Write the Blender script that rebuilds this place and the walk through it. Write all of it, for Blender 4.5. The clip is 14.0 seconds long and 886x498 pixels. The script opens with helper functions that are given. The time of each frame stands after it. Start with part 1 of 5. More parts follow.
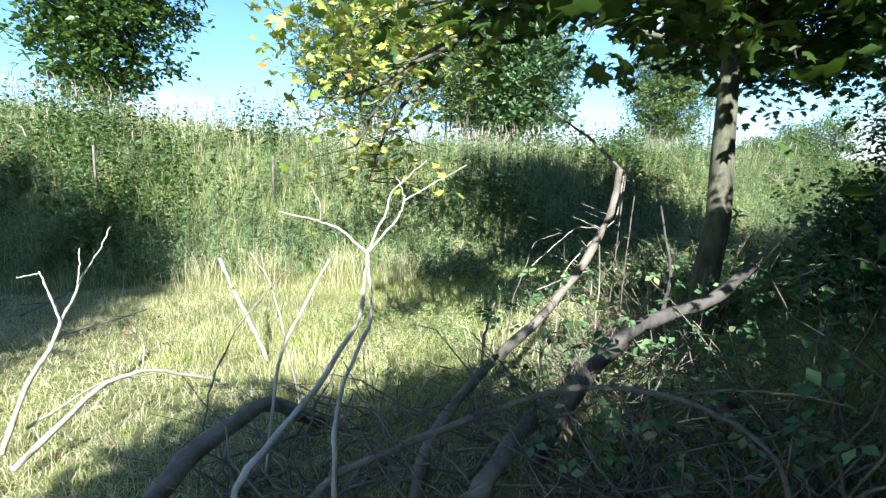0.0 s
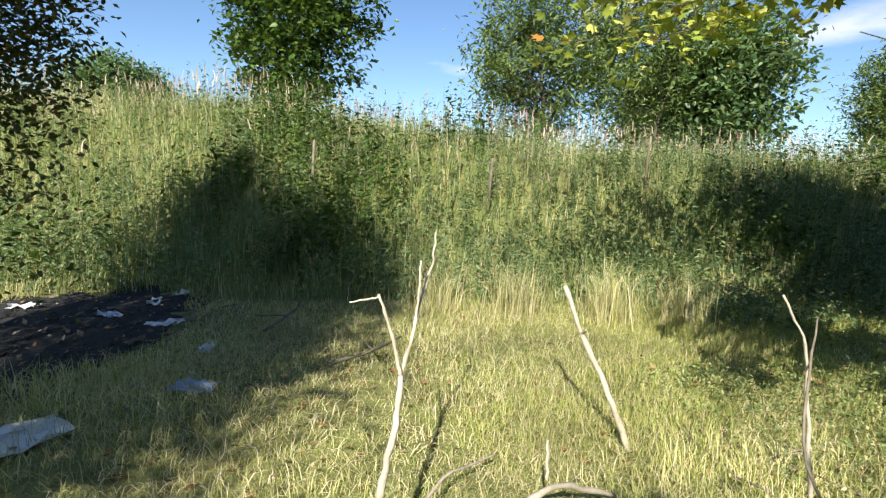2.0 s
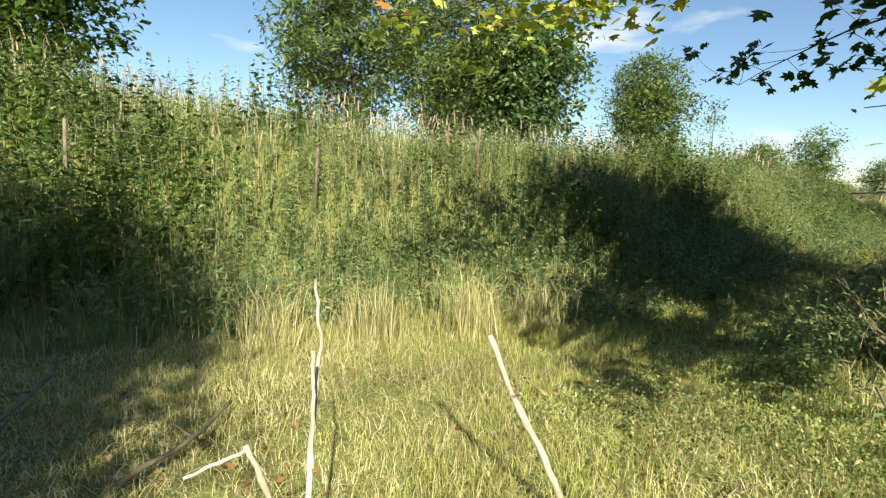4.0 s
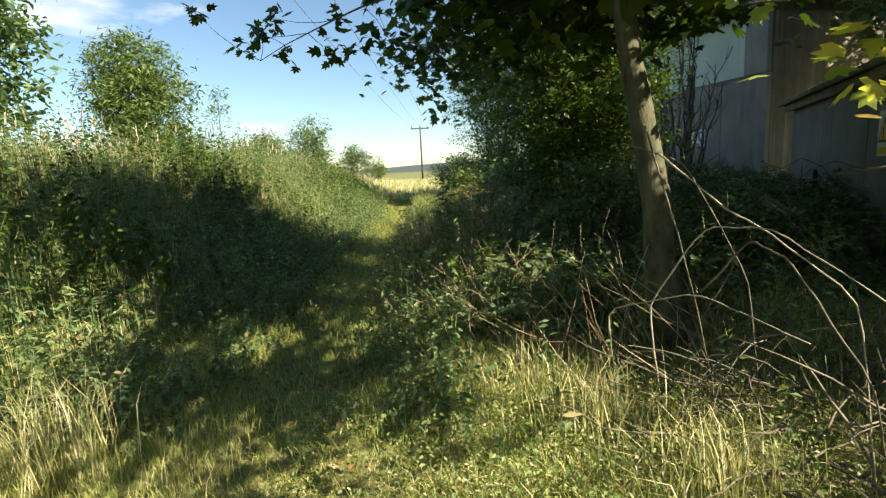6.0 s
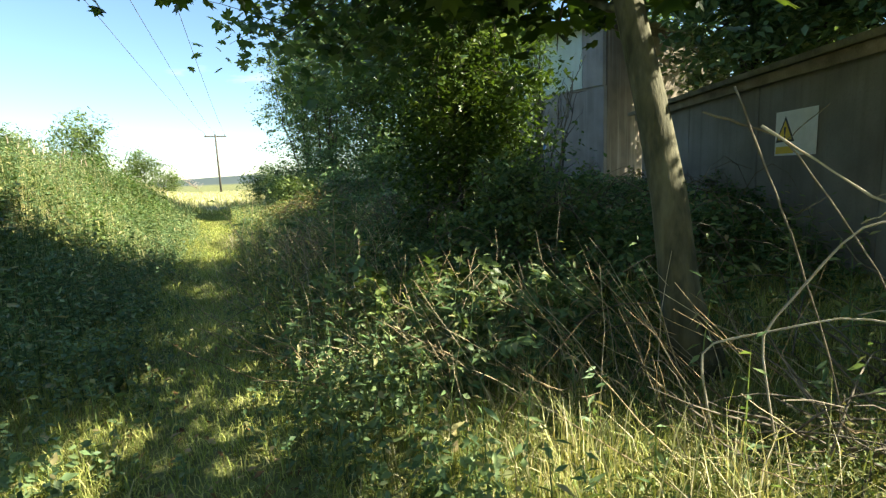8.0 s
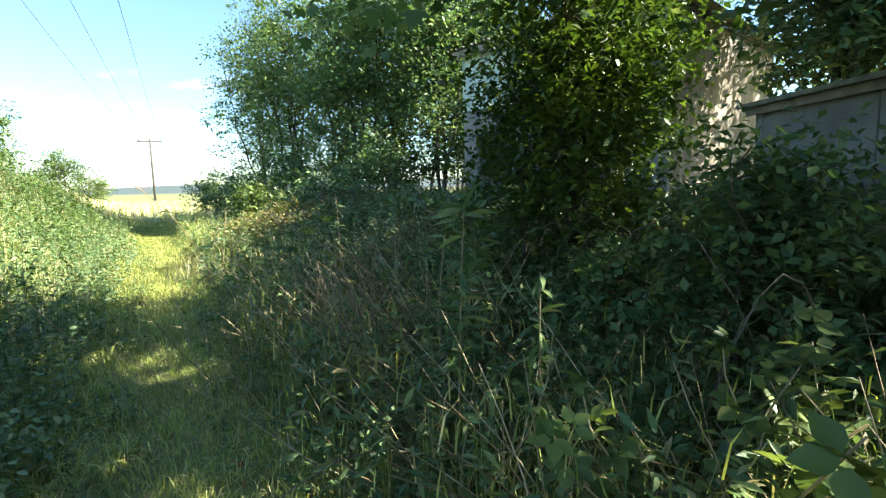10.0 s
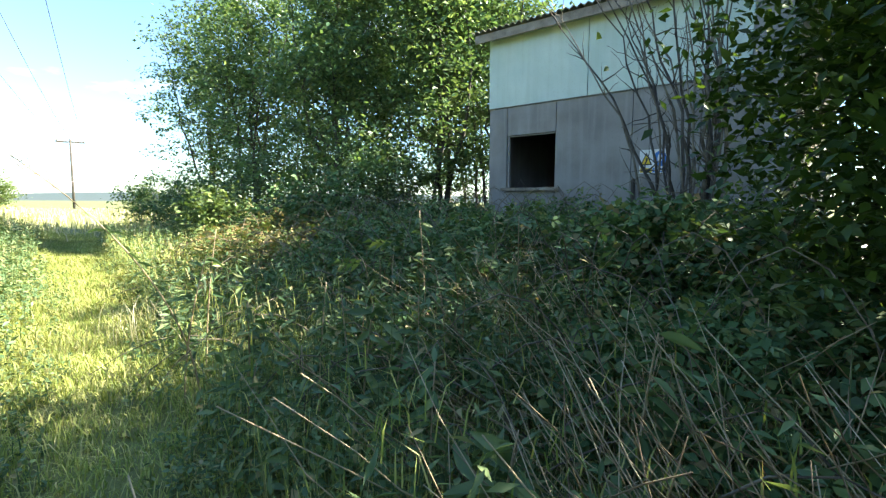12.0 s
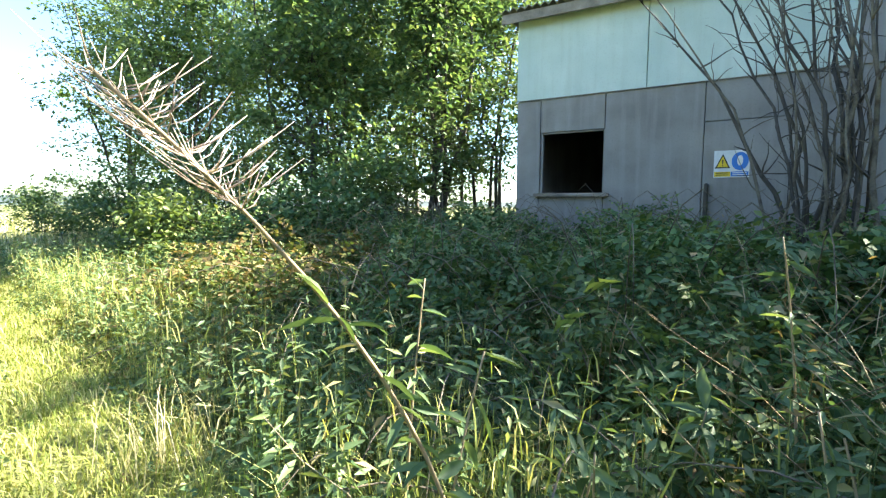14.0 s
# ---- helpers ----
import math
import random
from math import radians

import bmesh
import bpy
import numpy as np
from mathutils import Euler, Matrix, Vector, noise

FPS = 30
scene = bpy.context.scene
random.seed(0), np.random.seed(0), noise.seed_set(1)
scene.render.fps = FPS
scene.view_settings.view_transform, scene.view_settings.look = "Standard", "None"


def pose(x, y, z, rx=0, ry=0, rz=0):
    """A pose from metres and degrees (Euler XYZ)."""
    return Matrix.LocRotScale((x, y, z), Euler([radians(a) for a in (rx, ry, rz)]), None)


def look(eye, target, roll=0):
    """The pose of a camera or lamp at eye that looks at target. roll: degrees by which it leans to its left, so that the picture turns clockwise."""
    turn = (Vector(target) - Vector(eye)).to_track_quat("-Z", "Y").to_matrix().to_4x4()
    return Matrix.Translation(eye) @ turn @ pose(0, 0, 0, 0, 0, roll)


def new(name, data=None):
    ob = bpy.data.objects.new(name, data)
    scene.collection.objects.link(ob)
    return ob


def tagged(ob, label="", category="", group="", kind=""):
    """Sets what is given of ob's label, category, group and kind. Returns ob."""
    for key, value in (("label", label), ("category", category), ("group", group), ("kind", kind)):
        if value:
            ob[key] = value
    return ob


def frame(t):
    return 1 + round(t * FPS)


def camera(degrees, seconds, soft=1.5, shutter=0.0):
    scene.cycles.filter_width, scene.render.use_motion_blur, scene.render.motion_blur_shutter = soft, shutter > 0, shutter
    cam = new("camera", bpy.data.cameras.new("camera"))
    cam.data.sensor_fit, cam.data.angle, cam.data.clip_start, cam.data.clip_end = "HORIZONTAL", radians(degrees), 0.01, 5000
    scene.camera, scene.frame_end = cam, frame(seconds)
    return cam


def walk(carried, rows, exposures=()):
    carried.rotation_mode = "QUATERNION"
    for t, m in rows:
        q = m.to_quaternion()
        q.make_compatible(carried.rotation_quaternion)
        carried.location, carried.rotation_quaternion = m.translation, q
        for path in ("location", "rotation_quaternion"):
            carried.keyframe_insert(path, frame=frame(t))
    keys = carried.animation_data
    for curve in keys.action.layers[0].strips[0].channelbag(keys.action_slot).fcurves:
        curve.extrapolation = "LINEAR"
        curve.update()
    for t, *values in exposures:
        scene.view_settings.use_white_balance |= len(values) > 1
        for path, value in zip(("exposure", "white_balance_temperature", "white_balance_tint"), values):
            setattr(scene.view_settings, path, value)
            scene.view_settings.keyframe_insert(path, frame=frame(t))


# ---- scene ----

# ---- camera ----
cam = camera(82.5, 14.0, soft=1.3)
PATH = [
    (0.0, pose(5.292, -4.106, 1.674, 80.66, -0.50, 58.62)),
    (0.5, pose(4.609, -4.396, 1.568, 81.27, -0.79, 64.17)),
    (1.0, pose(4.054, -4.682, 1.590, 81.80, -2.11, 70.12)),
    (1.5, pose(3.709, -4.842, 1.595, 82.06, -2.51, 71.67)),
    (2.0, pose(3.151, -5.077, 1.444, 82.29, -2.49, 72.18)),
    (4.5, pose(1.891, -4.958, 1.572, 81.64, -1.50, 37.95)),
    (5.0, pose(1.582, -4.444, 1.613, 81.44, 0.29, 23.63)),
    (5.5, pose(1.277, -4.001, 1.659, 81.37, 1.65, 9.40)),
    (6.0, pose(1.009, -3.591, 1.579, 80.97, 2.94, -1.73)),
    (6.5, pose(0.744, -3.206, 1.489, 81.14, 2.66, -7.30)),
    (7.0, pose(0.514, -2.858, 1.457, 81.11, 2.86, -14.27)),
    (9.5, pose(0.000, -0.015, 1.459, 82.50, 1.66, -28.26)),
    (10.0, pose(-0.072, 0.934, 1.370, 82.86, 1.33, -29.69)),
    (10.5, pose(-0.148, 1.706, 1.344, 84.27, -0.89, -31.15)),
    (11.0, pose(-0.133, 2.636, 1.309, 84.46, -0.91, -32.07)),
    (11.5, pose(-0.150, 3.338, 1.374, 84.39, -0.55, -34.06)),
    (12.0, pose(-0.103, 4.074, 1.322, 84.59, -0.31, -36.17)),
    (12.5, pose(-0.123, 4.765, 1.317, 85.07, -0.19, -38.30)),
    (13.0, pose(-0.071, 5.352, 1.302, 85.18, -0.06, -41.13)),
    (13.5, pose(-0.264, 6.071, 1.353, 85.06, -0.04, -43.85)),
    (14.0, pose(-0.510, 6.665, 1.373, 85.08, -0.33, -45.76)),
]
walk(cam, PATH, exposures=[(0.0, 1.85, 5350, 11), (0.5, 1.55, 5550, 11), (1.0, 1.25, 5850, 10), (2.0, 1.2, 6450, 10), (4.5, 1.2, 7300, 4), (5.5, 1.35, 7500, 5), (7.0, 1.65, 7400, 3), (9.5, 2.45, 6600, 4), (11.5, 2.6, 6500, 6), (14.0, 3.05, 6700, 8)])

# ---- sky and sun ----
SUN_AZ = math.atan2(0.85, -0.5)      # clockwise from +y
SUN_EL = radians(36)
sky_world = bpy.data.worlds.new("sky")
scene.world = sky_world
sky_world.use_nodes = True
wn, wl = sky_world.node_tree.nodes, sky_world.node_tree.links
wn.clear()
w_out = wn.new("ShaderNodeOutputWorld")
w_bg = wn.new("ShaderNodeBackground")
w_sky = wn.new("ShaderNodeTexSky")
w_sky.sky_type, w_sky.sun_disc = "NISHITA", False
w_sky.sun_elevation, w_sky.sun_rotation = SUN_EL, SUN_AZ
w_sky.air_density, w_sky.dust_density, w_sky.ozone_density = 1.0, 0.1, 5.0
w_bg.inputs["Strength"].default_value = 0.072
# a few fair-weather clouds
w_tc, w_mp, w_nz = wn.new("ShaderNodeTexCoord"), wn.new("ShaderNodeMapping"), wn.new("ShaderNodeTexNoise")
w_mp.inputs["Scale"].default_value = (1.0, 1.0, 3.4)
w_nz.inputs["Scale"].default_value, w_nz.inputs["Detail"].default_value = 2.6, 7
w_rp = wn.new("ShaderNodeValToRGB")
w_rp.color_ramp.elements[0].position, w_rp.color_ramp.elements[1].position = 0.60, 0.74
w_mx = wn.new("ShaderNodeMixRGB")
w_mx.inputs[2].default_value = (7.0, 7.2, 7.6, 1)
wl.new(w_tc.outputs["Generated"], w_mp.inputs[0])
wl.new(w_mp.outputs[0], w_nz.inputs["Vector"])
wl.new(w_nz.outputs[0], w_rp.inputs[0])
wl.new(w_rp.outputs[0], w_mx.inputs[0])
wl.new(w_sky.outputs[0], w_mx.inputs[1])
wl.new(w_mx.outputs[0], w_bg.inputs["Color"])
wl.new(w_bg.outputs[0], w_out.inputs["Surface"])

sun_data = bpy.data.lights.new("sun", "SUN")
sun_data.energy, sun_data.angle, sun_data.color = 5.0, radians(0.6), (1.0, 0.93, 0.80)
sun = new("sun", sun_data)
SUN_DIR = Vector((0.85 * math.cos(SUN_EL) / math.hypot(0.85, 0.5), -0.5 * math.cos(SUN_EL) / math.hypot(0.85, 0.5), math.sin(SUN_EL)))
sun.matrix_world = look((30 * SUN_DIR.x, 30 * SUN_DIR.y, 30 * SUN_DIR.z), (0, 0, 0))


# ---- materials ----
def node_material(name):
    mat = bpy.data.materials.new(name)
    mat.use_nodes = True
    nt = mat.node_tree
    return mat, nt.nodes, nt.links, nt.nodes["Principled BSDF"]


def ramp(nodes, stops):
    r = nodes.new("ShaderNodeValToRGB")
    els = r.color_ramp.elements
    while len(els) < len(stops):
        els.new(0.5)
    for el, (p, c) in zip(els, stops):
        el.position, el.color = p, (*c, 1)
    return r


def leaf_material(name, stops, translucent=0.35, rough=0.45, shine=0.35):
    """Foliage: every leaf its own tint, light passing through the blade."""
    mat, nodes, links, bsdf = node_material(name)
    geo = nodes.new("ShaderNodeNewGeometry")
    r = ramp(nodes, stops)
    links.new(geo.outputs["Random Per Island"], r.inputs[0])
    tex = nodes.new("ShaderNodeTexNoise")
    tex.inputs["Scale"].default_value = 0.9
    pos = nodes.new("ShaderNodeNewGeometry")
    links.new(pos.outputs["Position"], tex.inputs["Vector"])
    hue = nodes.new("ShaderNodeHueSaturation")
    mr = nodes.new("ShaderNodeMapRange")
    mr.inputs["From Min"].default_value, mr.inputs["From Max"].default_value = 0.3, 0.7
    mr.inputs["To Min"].default_value, mr.inputs["To Max"].default_value = 0.75, 1.25
    links.new(tex.outputs[0], mr.inputs[0])
    links.new(mr.outputs[0], hue.inputs["Value"])
    links.new(r.outputs[0], hue.inputs["Color"])
    links.new(hue.outputs[0], bsdf.inputs["Base Color"])
    bsdf.inputs["Roughness"].default_value = rough
    bsdf.inputs["Specular IOR Level"].default_value = shine
    tr = nodes.new("ShaderNodeBsdfTranslucent")
    warm = nodes.new("ShaderNodeMixRGB")
    warm.blend_type = "MULTIPLY"
    warm.inputs[0].default_value = 1.0
    warm.inputs[2].default_value = (1.15, 1.12, 0.55, 1)
    links.new(hue.outputs[0], warm.inputs[1])
    links.new(warm.outputs[0], tr.inputs["Color"])
    mix = nodes.new("ShaderNodeMixShader")
    mix.inputs[0].default_value = translucent
    links.new(bsdf.outputs[0], mix.inputs[1])
    links.new(tr.outputs[0], mix.inputs[2])
    links.new(mix.outputs[0], nodes["Material Output"].inputs["Surface"])
    return mat


def rough_material(name, c1, c2, scale=8.0, rough=0.85, bump=0.3, fine=60.0, stretch=(1, 1, 1), metal=0.0):
    """Two scales of mottling and a fine relief."""
    mat, nodes, links, bsdf = node_material(name)
    tc = nodes.new("ShaderNodeTexCoord")
    mp = nodes.new("ShaderNodeMapping")
    mp.inputs["Scale"].default_value = stretch
    links.new(tc.outputs["Object"], mp.inputs[0])
    n1, n2 = nodes.new("ShaderNodeTexNoise"), nodes.new("ShaderNodeTexNoise")
    n1.inputs["Scale"].default_value, n1.inputs["Detail"].default_value = scale, 6
    n2.inputs["Scale"].default_value, n2.inputs["Detail"].default_value = fine, 3
    links.new(mp.outputs[0], n1.inputs["Vector"])
    links.new(mp.outputs[0], n2.inputs["Vector"])
    add = nodes.new("ShaderNodeMath")
    add.operation = "MULTIPLY_ADD"
    add.inputs[1].default_value = 0.35
    links.new(n2.outputs[0], add.inputs[0])
    links.new(n1.outputs[0], add.inputs[2])
    r = ramp(nodes, [(0.45, c1), (0.9, c2)])
    links.new(add.outputs[0], r.inputs[0])
    links.new(r.outputs[0], bsdf.inputs["Base Color"])
    bsdf.inputs["Roughness"].default_value, bsdf.inputs["Metallic"].default_value = rough, metal
    bm_ = nodes.new("ShaderNodeBump")
    bm_.inputs["Strength"].default_value, bm_.inputs["Distance"].default_value = bump, 0.02
    links.new(add.outputs[0], bm_.inputs["Height"])
    links.new(bm_.outputs[0], bsdf.inputs["Normal"])
    return mat


GRASS_GREEN = leaf_material("grass_green", [(0.0, (0.08, 0.14, 0.04)), (0.45, (0.145, 0.215, 0.07)), (0.75, (0.26, 0.29, 0.11)), (1.0, (0.47, 0.42, 0.23))], 0.3, 0.5)
GRASS_STRAW = leaf_material("grass_straw", [(0.0, (0.23, 0.28, 0.08)), (0.35, (0.42, 0.41, 0.17)), (0.7, (0.60, 0.53, 0.31)), (1.0, (0.74, 0.66, 0.47))], 0.25, 0.6)
GRASS_DEAD = leaf_material("dead_stems", [(0.0, (0.20, 0.14, 0.08)), (0.5, (0.36, 0.27, 0.16)), (1.0, (0.50, 0.42, 0.28))], 0.1, 0.7)
FORB = leaf_material("herb_leaf", [(0.0, (0.07, 0.13, 0.055)), (0.5, (0.135, 0.21, 0.09)), (0.86, (0.22, 0.29, 0.12)), (1.0, (0.36, 0.29, 0.15))], 0.3, 0.5)
SEED = leaf_material("seed_head", [(0.0, (0.34, 0.25, 0.20)), (0.5, (0.48, 0.37, 0.30)), (1.0, (0.64, 0.55, 0.45))], 0.3, 0.8, 0.1)
LITTER = leaf_material("leaf_litter", [(0.0, (0.10, 0.055, 0.025)), (0.6, (0.22, 0.13, 0.06)), (1.0, (0.40, 0.30, 0.17))], 0.05, 0.8, 0.1)
# lighter copy of grass_green: brightness of sunlit turf is put into the colour
BRIGHT_GRASS = leaf_material("bright_grass", [(0.0, (0.19, 0.26, 0.06)), (0.5, (0.36, 0.40, 0.11)), (0.85, (0.50, 0.49, 0.18)), (1.0, (0.62, 0.54, 0.29))], 0.3, 0.55, 0.2)
RUSSET = leaf_material("withered_leaf", [(0.0, (0.08, 0.13, 0.04)), (0.5, (0.15, 0.17, 0.06)), (0.85, (0.27, 0.19, 0.09)), (1.0, (0.42, 0.31, 0.17))], 0.25, 0.7, 0.1)
FLUFF = leaf_material("seed_fluff", [(0.0, (0.45, 0.36, 0.33)), (1.0, (0.68, 0.60, 0.56))], 0.3, 0.9, 0.1)
PINK = leaf_material("pink_spike", [(0.0, (0.30, 0.10, 0.14)), (0.6, (0.40, 0.18, 0.20)), (1.0, (0.50, 0.30, 0.28))], 0.3, 0.8, 0.1)
BRAMBLE = leaf_material("bramble_leaf", [(0.0, (0.055, 0.115, 0.045)), (0.5, (0.10, 0.18, 0.07)), (0.86, (0.18, 0.26, 0.105)), (1.0, (0.30, 0.22, 0.12))], 0.25, 0.6, 0.2)
SYCAMORE = leaf_material("sycamore_leaf", [(0.0, (0.035, 0.07, 0.014)), (0.5, (0.06, 0.11, 0.02)), (1.0, (0.11, 0.17, 0.03))], 0.35, 0.4, 0.4)
# yellowing leaves, lightened so that sunlight is part of their colour
YELLOW = leaf_material("yellow_sunlit_leaf", [(0.0, (0.20, 0.27, 0.04)), (0.5, (0.38, 0.43, 0.08)), (0.93, (0.56, 0.55, 0.17)), (1.0, (0.42, 0.20, 0.05))], 0.4, 0.45)
ASH = leaf_material("ash_leaf", [(0.0, (0.06, 0.12, 0.055)), (0.5, (0.115, 0.195, 0.085)), (1.0, (0.22, 0.29, 0.13))], 0.42, 0.4, 0.4)
WILLOW = leaf_material("willow_leaf", [(0.0, (0.07, 0.12, 0.04)), (0.5, (0.13, 0.19, 0.06)), (1.0, (0.22, 0.28, 0.09))], 0.35, 0.4, 0.4)
BIRCH = leaf_material("birch_leaf", [(0.0, (0.06, 0.08, 0.02)), (0.6, (0.12, 0.13, 0.035)), (1.0, (0.26, 0.17, 0.07))], 0.3, 0.5)
BARK = rough_material("bark", (0.055, 0.05, 0.036), (0.20, 0.185, 0.14), 9, 0.9, 0.8, 50, (1, 1, 0.25))
BARK_DARK = rough_material("bark_dark", (0.035, 0.030, 0.024), (0.12, 0.105, 0.085), 10, 0.9, 0.8, 50, (1, 1, 0.3))
MOSSY = rough_material("mossy_bark", (0.03, 0.032, 0.016), (0.15, 0.14, 0.085), 11, 0.9, 1.0, 40, (1, 1, 0.3))
DEADWOOD = rough_material("bleached_wood", (0.26, 0.22, 0.155), (0.56, 0.51, 0.41), 7, 0.8, 0.5, 70)
GREYWOOD = rough_material("grey_deadwood", (0.07, 0.055, 0.038), (0.24, 0.205, 0.15), 7, 0.85, 0.7, 60)
SOIL = rough_material("soil", (0.05, 0.038, 0.022), (0.17, 0.14, 0.075), 2.5, 0.95, 0.6, 30)
ASHBED = rough_material("burnt_ash", (0.004, 0.004, 0.004), (0.022, 0.02, 0.019), 9, 0.95, 0.8, 45)

# ---- shape helpers ----
def smooth(a):
    a = np.clip(a, 0, 1)
    return a * a * (3 - 2 * a)


def waves(x, y, seed=0.0):
    """A cheap rolling noise, about -1 to 1."""
    return (np.sin(1.7 * x + 0.9 * y + seed) + np.sin(-1.1 * x + 2.3 * y + 1.7 * seed) + np.sin(3.9 * x + 3.1 * y + 2.9 * seed) * 0.6 + np.sin(-5.3 * x + 4.4 * y + seed) * 0.4) / 3


def foot(y):
    return np.interp(y, [-30, -12, -8, -3, 2, 6, 18, 40, 60], [-8, -5.0, -3.7, -2.5, -1.5, -0.95, -1.0, -1.6, -2.6])


def track(y):
    return np.interp(y, [-4, -1, 3, 8, 12, 18, 30, 60], [0.6, 0.15, -0.05, -0.05, 0.05, 0.0, -0.2, 0.0])


def height(x, y):
    """The lie of the land: clearing, bank, raised verge and the far field."""
    x, y = np.asarray(x, float), np.asarray(y, float)
    hb = np.interp(y, [-30, -6, -2, 1, 17, 26, 40, 60, 90], [2.5, 2.45, 2.15, 1.85, 1.8, 1.55, 1.1, 0.5, 0.1])
    f = foot(y) + 0.25 * np.sin(0.9 * y)
    d = f - x
    wide = np.interp(y, [-6, 2, 8, 30], [4.2, 3.4, 2.8, 3.2])
    bank = hb * smooth(d / wide) + np.interp(y, [-6, 0], [0.05, 0.025]) * np.clip(d - 4.4, 0, 14) * np.clip(hb, 0, 1)
    verge = 0.42 * smooth((x - track(y) - 0.7) / 4.5) * smooth((y + 2.6) / 2.5) * smooth((45 - y) / 15)
    mound = 0.18 * np.exp(-(((x - 3.6) / 1.6) ** 2 + ((y + 2.6) / 1.0) ** 2))
    r = np.hypot(x, y)
    hill = 26 * smooth((r - 700) / 1500) * (0.8 + 0.3 * np.sin(x / 420) + 0.15 * np.sin(x / 130 + 1))
    near = np.exp(-r / 60)
    return bank + verge + mound + hill + 0.05 * waves(x, y, 0.4) * near + 0.02 * waves(4 * x, 4 * y, 1.2) * near


def mesh_object(name, verts, faces, mat, parent=None, label="", smooth_faces=False):
    me = bpy.data.meshes.new(name)
    me.from_pydata(verts, [], faces)
    me.materials.append(mat)
    if smooth_faces:
        me.polygons.foreach_set("use_smooth", [True] * len(me.polygons))
    ob = new(name, me)
    if parent is not None:
        ob.parent = parent
    if label:
        ob["label"] = label
    return ob


def fast_mesh(name, verts, tris, mat, parent=None, label="", smooth_faces=False):
    """A mesh straight from arrays of corners and triangles."""
    me = bpy.data.meshes.new(name)
    verts, tris = np.asarray(verts, np.float32), np.asarray(tris, np.int32)
    me.vertices.add(len(verts))
    me.vertices.foreach_set("co", verts.ravel())
    me.loops.add(tris.size)
    me.loops.foreach_set("vertex_index", tris.ravel())
    me.polygons.add(len(tris))
    me.polygons.foreach_set("loop_start", np.arange(0, tris.size, 3, dtype=np.int32))
    if smooth_faces:
        me.polygons.foreach_set("use_smooth", np.ones(len(tris), bool))
    me.materials.append(mat)
    me.update(calc_edges=True)
    ob = new(name, me)
    if parent is not None:
        ob.parent = parent
    if label:
        ob["label"] = label
    return ob


def part(name, bm, mat, parent=None, label=""):
    me = bpy.data.meshes.new(name)
    bm.to_mesh(me)
    bm.free()
    me.materials.append(mat)
    ob = new(name, me)
    if parent is not None:
        ob.parent = parent
    if label:
        ob["label"] = label
    return ob


def box(x0, y0, z0, x1, y1, z1, bevel=0.0, m=None):
    bm = bmesh.new()
    bmesh.ops.create_cube(bm, size=1.0, matrix=Matrix.Translation(((x0 + x1) / 2, (y0 + y1) / 2, (z0 + z1) / 2)) @ Matrix.Diagonal((x1 - x0, y1 - y0, z1 - z0, 1)))
    if bevel:
        bmesh.ops.bevel(bm, geom=bm.edges[:], offset=bevel, segments=2, affect="EDGES")
    if m is not None:
        bm.transform(m)
    return bm


def empty(name, m=None):
    ob = new(name)
    if m is not None:
        ob.matrix_world = m
    return ob


class Tubes:
    """Collects tapered, knotted round members into one mesh."""

    def __init__(self):
        self.v, self.f, self.n = [], [], 0

    def add(self, pts, radii, sides=7):
        pts = np.asarray(pts, float)
        k = len(pts)
        tang = np.gradient(pts, axis=0)
        tang /= np.linalg.norm(tang, axis=1)[:, None] + 1e-9
        ref = np.array([0.3, 0.9, 0.2]) if abs(tang[0][2]) > 0.8 else np.array([0.0, 0.0, 1.0])
        a = np.cross(tang, ref)
        a /= np.linalg.norm(a, axis=1)[:, None] + 1e-9
        b = np.cross(tang, a)
        th = np.linspace(0, 2 * np.pi, sides, endpoint=False)
        ring = (np.cos(th)[None, :, None] * a[:, None] + np.sin(th)[None, :, None] * b[:, None]) * np.asarray(radii)[:, None, None] + pts[:, None]
        i = np.arange(k - 1)[:, None] * sides + np.arange(sides)[None]
        j = np.arange(k - 1)[:, None] * sides + (np.arange(sides)[None] + 1) % sides
        t1 = np.stack([i, j, j + sides], -1).reshape(-1, 3)
        t2 = np.stack([i, j + sides, i + sides], -1).reshape(-1, 3)
        cap = np.array([[(k - 1) * sides, (k - 1) * sides + q, (k - 1) * sides + q + 1] for q in range(1, sides - 1)] + [[0, q + 1, q] for q in range(1, sides - 1)])
        self.v.append(ring.reshape(-1, 3))
        self.f.append(np.vstack([t1, t2, cap]) + self.n)
        self.n += k * sides

    def build(self, name, mat, parent=None, label=""):
        return fast_mesh(name, np.vstack(self.v), np.vstack(self.f), mat, parent, label, True)


def wander(rng, a, b, n=8, amount=0.06):
    """A crooked line from a to b."""
    a, b = np.asarray(a, float), np.asarray(b, float)
    s = np.linspace(0, 1, n)[:, None]
    p = a + (b - a) * s
    L = np.linalg.norm(b - a)
    off = np.cumsum(rng.normal(0, amount * L / math.sqrt(n), (n, 3)), axis=0)
    off -= off[-1] * s
    p[1:-1] += off[1:-1]
    return p


